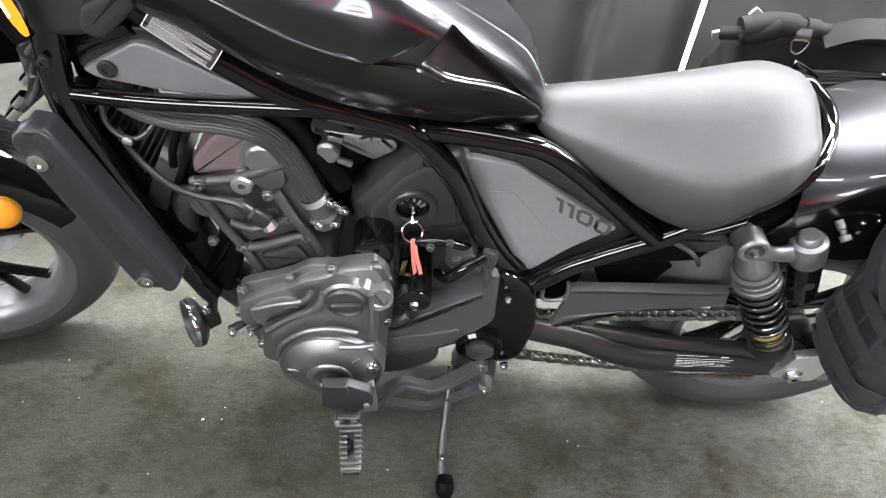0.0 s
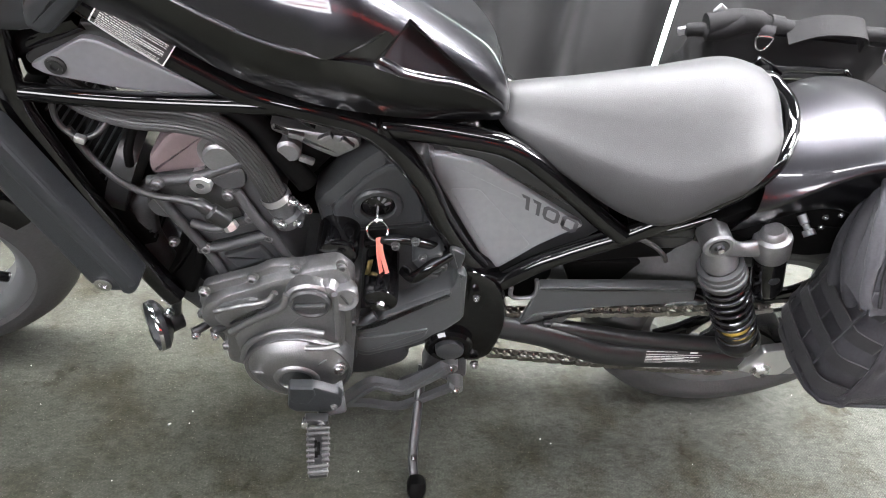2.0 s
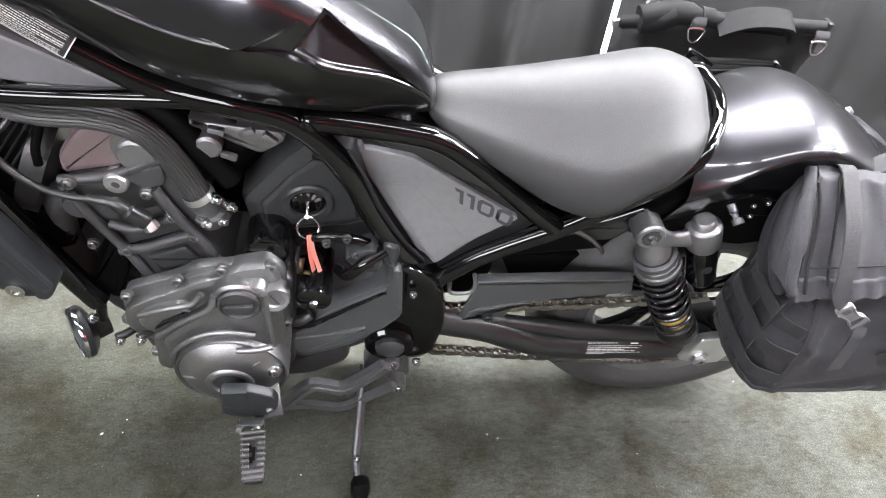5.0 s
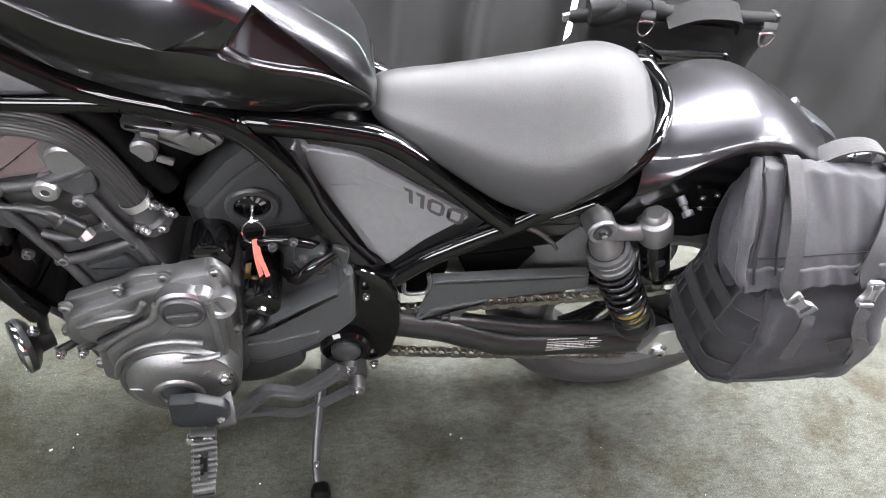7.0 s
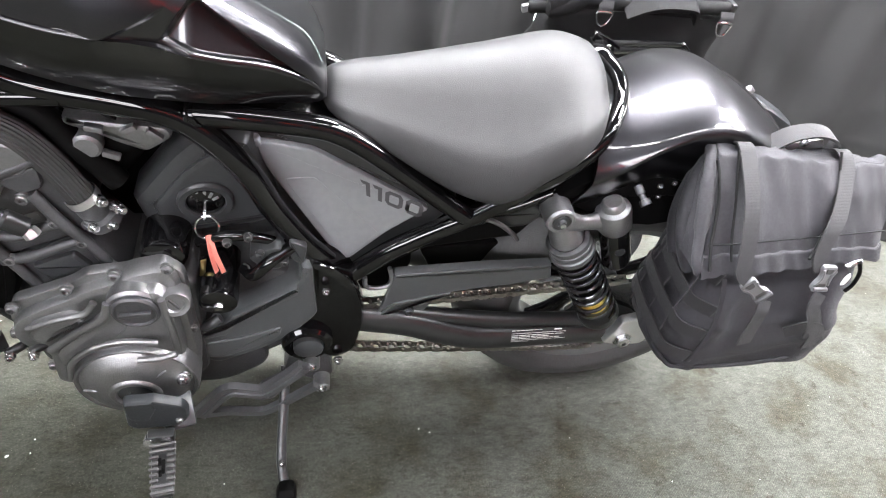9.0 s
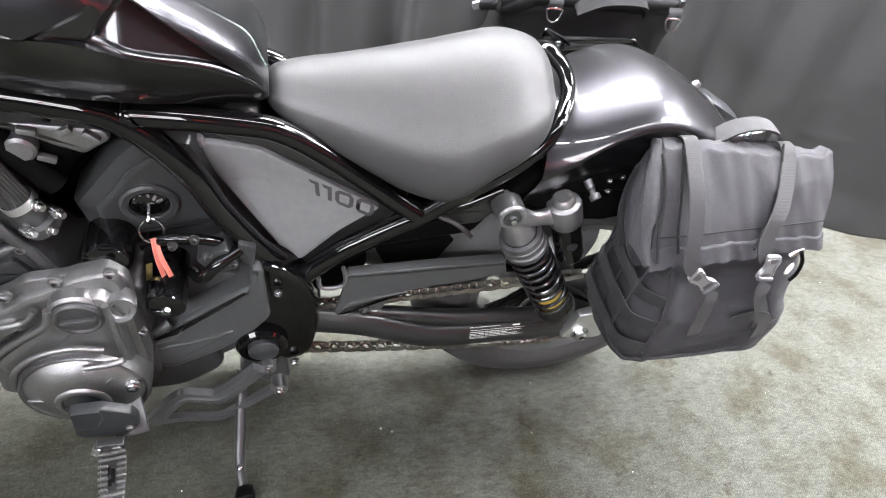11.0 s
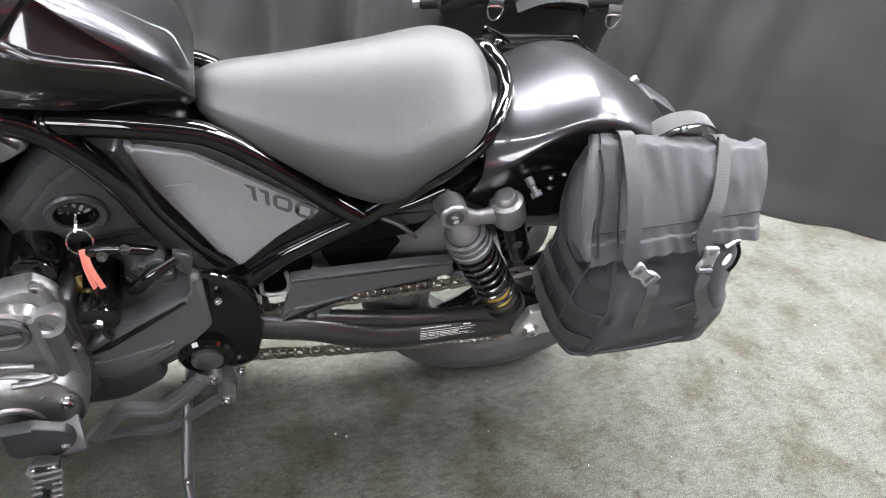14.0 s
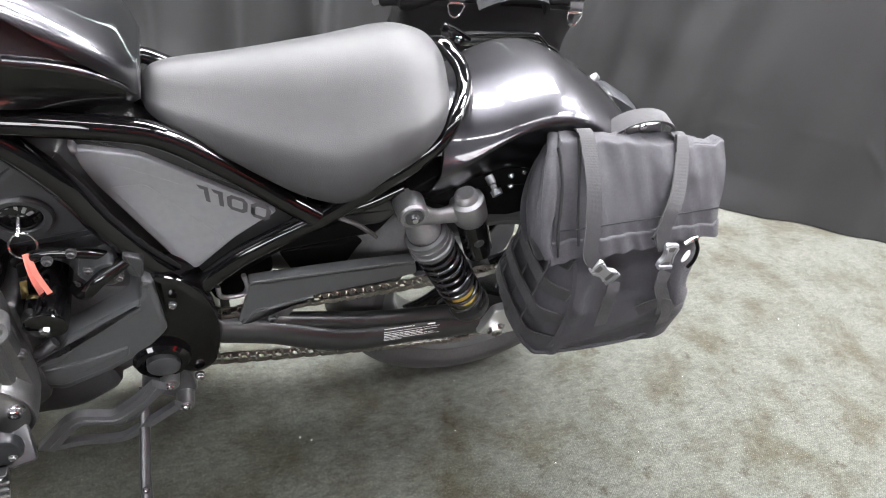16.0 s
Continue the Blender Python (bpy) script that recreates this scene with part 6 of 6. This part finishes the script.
def cloth_sheet(rows, thick, wob, seed, nu=80, rise=(0.0, 0.0)):
    """A sheet of cloth: rows of (u0, u1, v, w) from top to hem, with soft wrinkles."""
    fine = []
    for (a, b) in zip(rows, rows[1:]):
        for k in range(8):
            fine.append([x + (y - x) * k / 8 for x, y in zip(a, b)])
    fine.append(list(rows[-1]))
    verts, faces = [], []
    for side in (0, 1):
        for j, (u0, u1, v, w) in enumerate(fine):
            for i in range(nu + 1):
                u = u0 + (u1 - u0) * i / nu
                ridge = 1 - 2 * abs(noise.noise((u * 7 + w * 5, w * 8, seed + 9)))
                f = -0.004 * max(0.0, ridge) ** 3 + wob * (noise.noise((u * 16, w * 6, seed)) + 0.8 * noise.noise((u * 38 + w * 9, w * 9, seed + 5)))
                end = 0.02 * max(0, abs(i / nu - 0.5) * 2 - 0.82) / 0.18
                up = (rise[0] + (rise[1] - rise[0]) * j / (len(fine) - 1)) * (u - u0)
                verts.append((u, v + f + end * end * 40 * 0.02 + side * thick + 0.75 * up, w + f * 0.25 + up))
    m = len(fine) * (nu + 1)
    for j in range(len(fine) - 1):
        for i in range(nu):
            a = j * (nu + 1) + i
            faces.append((a, a + 1, a + nu + 2, a + nu + 1))
            faces.append((m + a, m + a + nu + 1, m + a + nu + 2, m + a + 1))
    rim = [i for i in range(nu + 1)] + [j * (nu + 1) + nu for j in range(1, len(fine))] + \
          [(len(fine) - 1) * (nu + 1) + i for i in range(nu - 1, -1, -1)] + [j * (nu + 1) for j in range(len(fine) - 2, 0, -1)]
    for a, b in zip(rim, rim[1:] + rim[:1]):
        faces.append((a, m + a, m + b, b))
    return verts, faces


def strap(name, pts, width, parent, label="", across=(1, 0, 0), thick=0.0025, mat=None):
    return part(name, band_bm(curve_points(pts, 8), across, width, thick), mat or webbing, parent, label, sharp=50)


def buckle(parent, u, v, w, tilt, spread, mat):
    """A moulded side-release buckle: an open frame with a waist, two prongs and a ladder bar."""
    b = tagged(new("buckle"), "grey side-release buckle")
    b.parent = parent
    b.matrix_basis = pose(u, v, w, tilt, spread, 0) @ Matrix.Scale(0.80, 4)
    shell = [(-0.015, 0.030), (0.015, 0.030), (0.0165, 0.020), (0.010, 0.010), (0.010, -0.002), (0.0155, -0.012), (0.0150, -0.026), (-0.0150, -0.026), (-0.0155, -0.012), (-0.010, -0.002), (-0.010, 0.010), (-0.0165, 0.020)]
    clip = part("clip", plate_bm(shell, -0.005, 0.004, 0.002, 0.004), mat, b)
    part("clip_slot", plate_bm([(-0.009, 0.025), (0.009, 0.025), (0.006, 0.013), (-0.006, 0.013)], -0.0062, -0.003, 0.0008, 0.002), buckle_dark, clip)
    part("clip_slot", plate_bm([(-0.010, -0.010), (0.010, -0.010), (0.011, -0.018), (-0.011, -0.018)], -0.0062, -0.003, 0.0008, 0.002), buckle_dark, clip)
    for s in (-1, 1):
        part("prong", sweep(curve_points([(s * 0.015, -0.006, 0.022), (s * 0.0105, -0.007, 0.010), (s * 0.0105, -0.007, -0.002), (s * 0.015, -0.006, -0.013)], 5), 0.0022, 8), mat, clip)
    part("roll_bar", lathe_bm([(0, -0.018), (0.0045, -0.017), (0.0050, 0.0), (0.0045, 0.017), (0, 0.018)], (0, -0.007, -0.022), (1, 0, 0), 12), buckle_mid, b)
    return b


bag = tagged(new("saddlebag"), "charcoal cordura saddlebag with two buckled straps", "saddlebag", "saddlebags")
bag.matrix_world = lean
stops = [(0.434, -0.130, -0.268, 0.006), (0.446, -0.112, -0.286, -0.016), (0.50, -0.098, -0.287, -0.014), (0.58, -0.092, -0.268, -0.006), (0.65, -0.094, -0.232, 0.0), (0.72, -0.100, -0.175, 0.006), (0.775, -0.103, -0.130, 0.012)]
body = link_mesh("body", *bag_body(-0.022, 0.262, stops, 0.010, 1.0, True), cordura, bag, "slumped cordura body", sharp=70)
flap_rows = [(0.0, 0.268, -0.104, 0.778), (-0.034, 0.272, -0.120, 0.792), (-0.038, 0.278, -0.142, 0.788), (-0.044, 0.280, -0.175, 0.755), (-0.052, 0.272, -0.222, 0.700), (-0.058, 0.262, -0.256, 0.655)]
link_mesh("flap", *cloth_sheet(flap_rows, 0.006, 0.010, 2.0, rise=(-0.06, 0.07)), cordura, bag, "top flap with a stitched hem", sharp=70)
link_mesh("hem", *cloth_sheet([(-0.0575, 0.264, -0.2445, 0.677), (-0.060, 0.263, -0.2625, 0.652)], 0.004, 0.010, 2.0, rise=(0.045, 0.07)), cordura, bag, "stitched hem band", sharp=70)


def wing(bag_part):
    """The flap's side piece, folded round the end of the bag."""
    verts, faces = [], []
    n = 18
    corners = [Vector(p) for p in ((-0.040, -0.128, 0.785), (-0.034, -0.112, 0.780), (-0.062, -0.258, 0.650), (-0.066, -0.185, 0.652))]
    for side in (0, 1):
        for i in range(n + 1):
            for k in range(n + 1):
                a = corners[0].lerp(corners[2], i / n)
                b = corners[1].lerp(corners[3], i / n)
                p = a.lerp(b, k / n)
                f = 0.008 * noise.noise((p.y * 26, p.z * 8, 3.0)) + 0.010 * math.sin(math.pi * k / n) * math.sin(math.pi * i / n)
                verts.append((p.x - f + 0.004 * side, p.y, p.z))
    m = (n + 1) ** 2
    for i in range(n):
        for k in range(n):
            q = i * (n + 1) + k
            faces.append((q, q + 1, q + n + 2, q + n + 1))
            faces.append((m + q, m + q + n + 1, m + q + n + 2, m + q + 1))
    rim = list(range(n + 1)) + [i * (n + 1) + n for i in range(1, n + 1)] + [n * (n + 1) + k for k in range(n - 1, -1, -1)] + [i * (n + 1) for i in range(n - 1, 0, -1)]
    for a, b in zip(rim, rim[1:] + rim[:1]):
        faces.append((a, m + a, m + b, b))
    link_mesh("flap_wing", verts, faces, cordura, bag_part, "", sharp=70)


wing(bag)
strap("edge_seam", [(-0.010, -0.292, 0.472), (-0.008, -0.297, 0.50), (-0.004, -0.290, 0.56), (-0.004, -0.272, 0.61), (-0.010, -0.256, 0.645)], 0.006, bag, "", (1, -0.6, 0), 0.002, cordura)
# dark bindings beside the straps, and the seam above the hem
for name, pts, r in (("binding", [(-0.011, -0.141, 0.796), (-0.010, -0.165, 0.768), (-0.011, -0.195, 0.734), (-0.013, -0.223, 0.702), (-0.013, -0.249, 0.675)], 0.0022),
                     ("binding", [(0.171, -0.138, 0.799), (0.169, -0.169, 0.764), (0.155, -0.205, 0.723), (0.138, -0.234, 0.692), (0.122, -0.250, 0.680)], 0.0022),
                     ("binding", [(-0.046, -0.150, 0.785), (-0.042, -0.166, 0.768), (-0.040, -0.190, 0.740), (-0.044, -0.216, 0.709), (-0.048, -0.232, 0.692), (-0.048, -0.258, 0.664)], 0.0026),
                     ("seam", [(-0.052, -0.232, 0.692), (0.0, -0.2315, 0.695), (0.071, -0.229, 0.700), (0.147, -0.226, 0.705), (0.262, -0.220, 0.712)], 0.0012)):
    tube(name, pts, r, black_canvas, bag, "", 8, 8)
# stiff base band and the folded gusset at the end
tube("base_piping", [(0.262, -0.275, 0.462), (0.15, -0.292, 0.458), (0.0, -0.292, 0.456), (-0.036, -0.276, 0.458), (-0.040, -0.20, 0.462), (-0.038, -0.13, 0.468)], 0.0035, cordura, bag, "", 8)
for pts, rad in (([(-0.030, -0.112, 0.772), (-0.044, -0.135, 0.735), (-0.052, -0.165, 0.690), (-0.050, -0.195, 0.650), (-0.040, -0.215, 0.615)], 0.014),
                 ([(-0.022, -0.104, 0.760), (-0.036, -0.118, 0.720), (-0.044, -0.138, 0.670), (-0.040, -0.160, 0.625), (-0.032, -0.172, 0.595)], 0.013)):
    tube("gusset_fold", pts, [rad * (0.5 + 0.75 * math.sin(math.pi * k / 32) ** 0.7) for k in range(33)], cordura, bag, "", 8)
# rolled flap edge in front
tube("flap_roll", [(-0.040, -0.118, 0.785), (-0.048, -0.15, 0.765), (-0.056, -0.19, 0.725), (-0.062, -0.235, 0.672), (-0.058, -0.252, 0.655)], [0.009] * 10 + [0.011] * 10 + [0.008] * 13, cordura, bag, steps=8)
for top, low, spot, turn, tail in (
        ((0.004, 0.796), (0.002, 0.672), (0.032, -0.278, 0.644), -60, [(0.052, -0.288, 0.630), (0.047, -0.300, 0.612), (0.050, -0.304, 0.577), (0.062, -0.302, 0.535)]),
        ((0.184, 0.790), (0.136, 0.690), (0.152, -0.268, 0.656), 4, [(0.150, -0.284, 0.638), (0.142, -0.296, 0.620), (0.164, -0.303, 0.585), (0.184, -0.301, 0.545)])):
    (ut, wt_), (ub, wl) = top, low
    vl = -0.264 + 0.75 * (wl - 0.672)
    strap("strap", [(ut, -0.108, wt_ - 0.008), (ut, -0.128, wt_ + 0.003), (ut, -0.152, wt_ - 0.008), (ut + (ub - ut) * 0.4, -0.205, wt_ - 0.046), (ut + (ub - ut) * 0.75, vl + 0.020, wl + 0.032), (ub, vl, wl), (spot[0] * 0.6 + ub * 0.4, spot[1] + 0.006, spot[2] + 0.012)], 0.026, bag, "webbing strap over the flap")
    buckle(bag, *spot, -12, turn, buckle_grey)
    strap("strap_tail", tail, 0.022, bag, "webbing strap below the buckle")
strap("front_strap", [(0.128, -0.298, 0.556), (0.158, -0.303, 0.578), (0.186, -0.303, 0.560), (0.200, -0.302, 0.515)], 0.024, bag, "", (0.3, 0, 1))
# webbing ladder on the end
for w, vo in ((0.505, -0.283), (0.555, -0.275), (0.600, -0.262), (0.645, -0.235)):
    o = 0.020 * (1 - smooth01(0.50, 0.66, w)) + 0.006
    pts = [(-0.016 - 0.6 * o, -0.122, w + 0.012), (-0.029 - o, -0.14, w + 0.006), (-0.034 - o, -0.19, w), (-0.031 - o, -0.235, w - 0.006), (-0.024 - o, vo + 0.010, w - 0.012), (-0.010, vo - 0.010, w - 0.014), (-0.002, vo - 0.011, w - 0.015)]
    strap("ladder_strap", pts, 0.024, bag, "", (0, 0, 1), 0.003)
for v in (-0.15, -0.20, -0.245):
    strap("seam_tape", [(-0.0545, v - 0.006, 0.475), (-0.0505, v, 0.55), (-0.0385, v + 0.006, 0.65)], 0.004, bag, "", (0, 1, 0), 0.003, cordura)
strap("handle", [(0.062, -0.105, 0.766), (0.072, -0.106, 0.786), (0.098, -0.107, 0.806), (0.135, -0.108, 0.814), (0.170, -0.108, 0.806), (0.190, -0.106, 0.786), (0.196, -0.105, 0.766)], 0.030, bag, "webbing carry handle", (0, 1, 0.1), 0.004)
plate("mount_plate", [(0.108, 0.78), (0.171, 0.792), (0.187, 0.767), (0.119, 0.764)], -0.097, -0.093, bare_alloy, bag, "bright mounting plate", 0.001, 0.003)
bolt(bag, 0.136, -0.098, 0.786, 0.006)
lathe("oval_tag", [(0, 0.002), (0.009, 0.002), (0.011, 0), (0, 0)], (0.161, -0.290, 0.679), (0.35, -0.9, 0.15), label_white, bag, "pale round tag on a cord")
tube("zip_cord", [(0.159, -0.288, 0.716), (0.179, -0.288, 0.691), (0.188, -0.288, 0.664), (0.185, -0.288, 0.648)], 0.003, deep_black, bag)
tube("zip_pull", [(0.148, -0.285, 0.703), (0.156, -0.285, 0.71), (0.166, -0.285, 0.714)], 0.004, steel, bag)

far_bag = tagged(new("saddlebag"), "black saddlebag with rolled top and metal rings on the far side", "saddlebag", "saddlebags")
far_bag.matrix_world = lean
fstops = [(0.44, 0.335, 0.48, 0.01), (0.50, 0.325, 0.49, 0.0), (0.60, 0.318, 0.48, 0.0), (0.70, 0.315, 0.44, 0.0), (0.775, 0.316, 0.36, 0.0)]
link_mesh("body", *bag_body(-0.145, 0.232, fstops, 0.004, 4.0), black_canvas, far_bag, "black canvas body", sharp=70)
tube("rolled_top", [(-0.165, 0.330, 0.775), (-0.10, 0.330, 0.792), (0.0, 0.330, 0.786), (0.10, 0.330, 0.790), (0.228, 0.330, 0.795)], [0.022] * 9 + [0.016] * 8 + [0.014] * 8, black_canvas, far_bag, "rolled cloth top", steps=6)
tube("roll_sleeve", [(-0.048, 0.330, 0.790), (-0.02, 0.330, 0.788)], 0.019, black_canvas, far_bag)
block("roll_cap", (0.012, 0.03, 0.03), pose(0.228, 0.330, 0.795), satin_black, far_bag)
tube("tucked_corner", [(-0.205, 0.35, 0.748), (-0.175, 0.335, 0.762), (-0.14, 0.325, 0.770), (-0.10, 0.320, 0.792)], [0.008] * 3 + [0.013] * 6 + [0.020] * 10, black_canvas, far_bag)
block("corner_clip", (0.02, 0.01, 0.02), pose(-0.145, 0.34, 0.802, 0, 30, 0), buckle_grey, far_bag)
block("corner_clip", (0.03, 0.01, 0.016), pose(-0.195, 0.34, 0.756, 0, -20, 0), buckle_grey, far_bag)
strap("handle", [(-0.01, 0.312, 0.780), (0.02, 0.305, 0.800), (0.05, 0.300, 0.812), (0.10, 0.300, 0.815), (0.13, 0.303, 0.808), (0.142, 0.312, 0.778)], 0.045, far_bag, "padded webbing handle", (0, 1, 0.5), 0.007, black_canvas)
for u in (-0.054, 0.214):
    strap("ring_tab", [(u, 0.313, 0.796), (u, 0.306, 0.784), (u, 0.308, 0.772)], 0.030, far_bag)
    dr = [(u - 0.014, 0.305, 0.776), (u + 0.014, 0.305, 0.776), (u + 0.015, 0.304, 0.766), (u + 0.009, 0.303, 0.754), (u, 0.302, 0.750), (u - 0.009, 0.303, 0.754), (u - 0.015, 0.304, 0.766)]
    tube("d_ring", dr, 0.0022, steel, far_bag, "steel D-ring", 4, 8, closed=True)
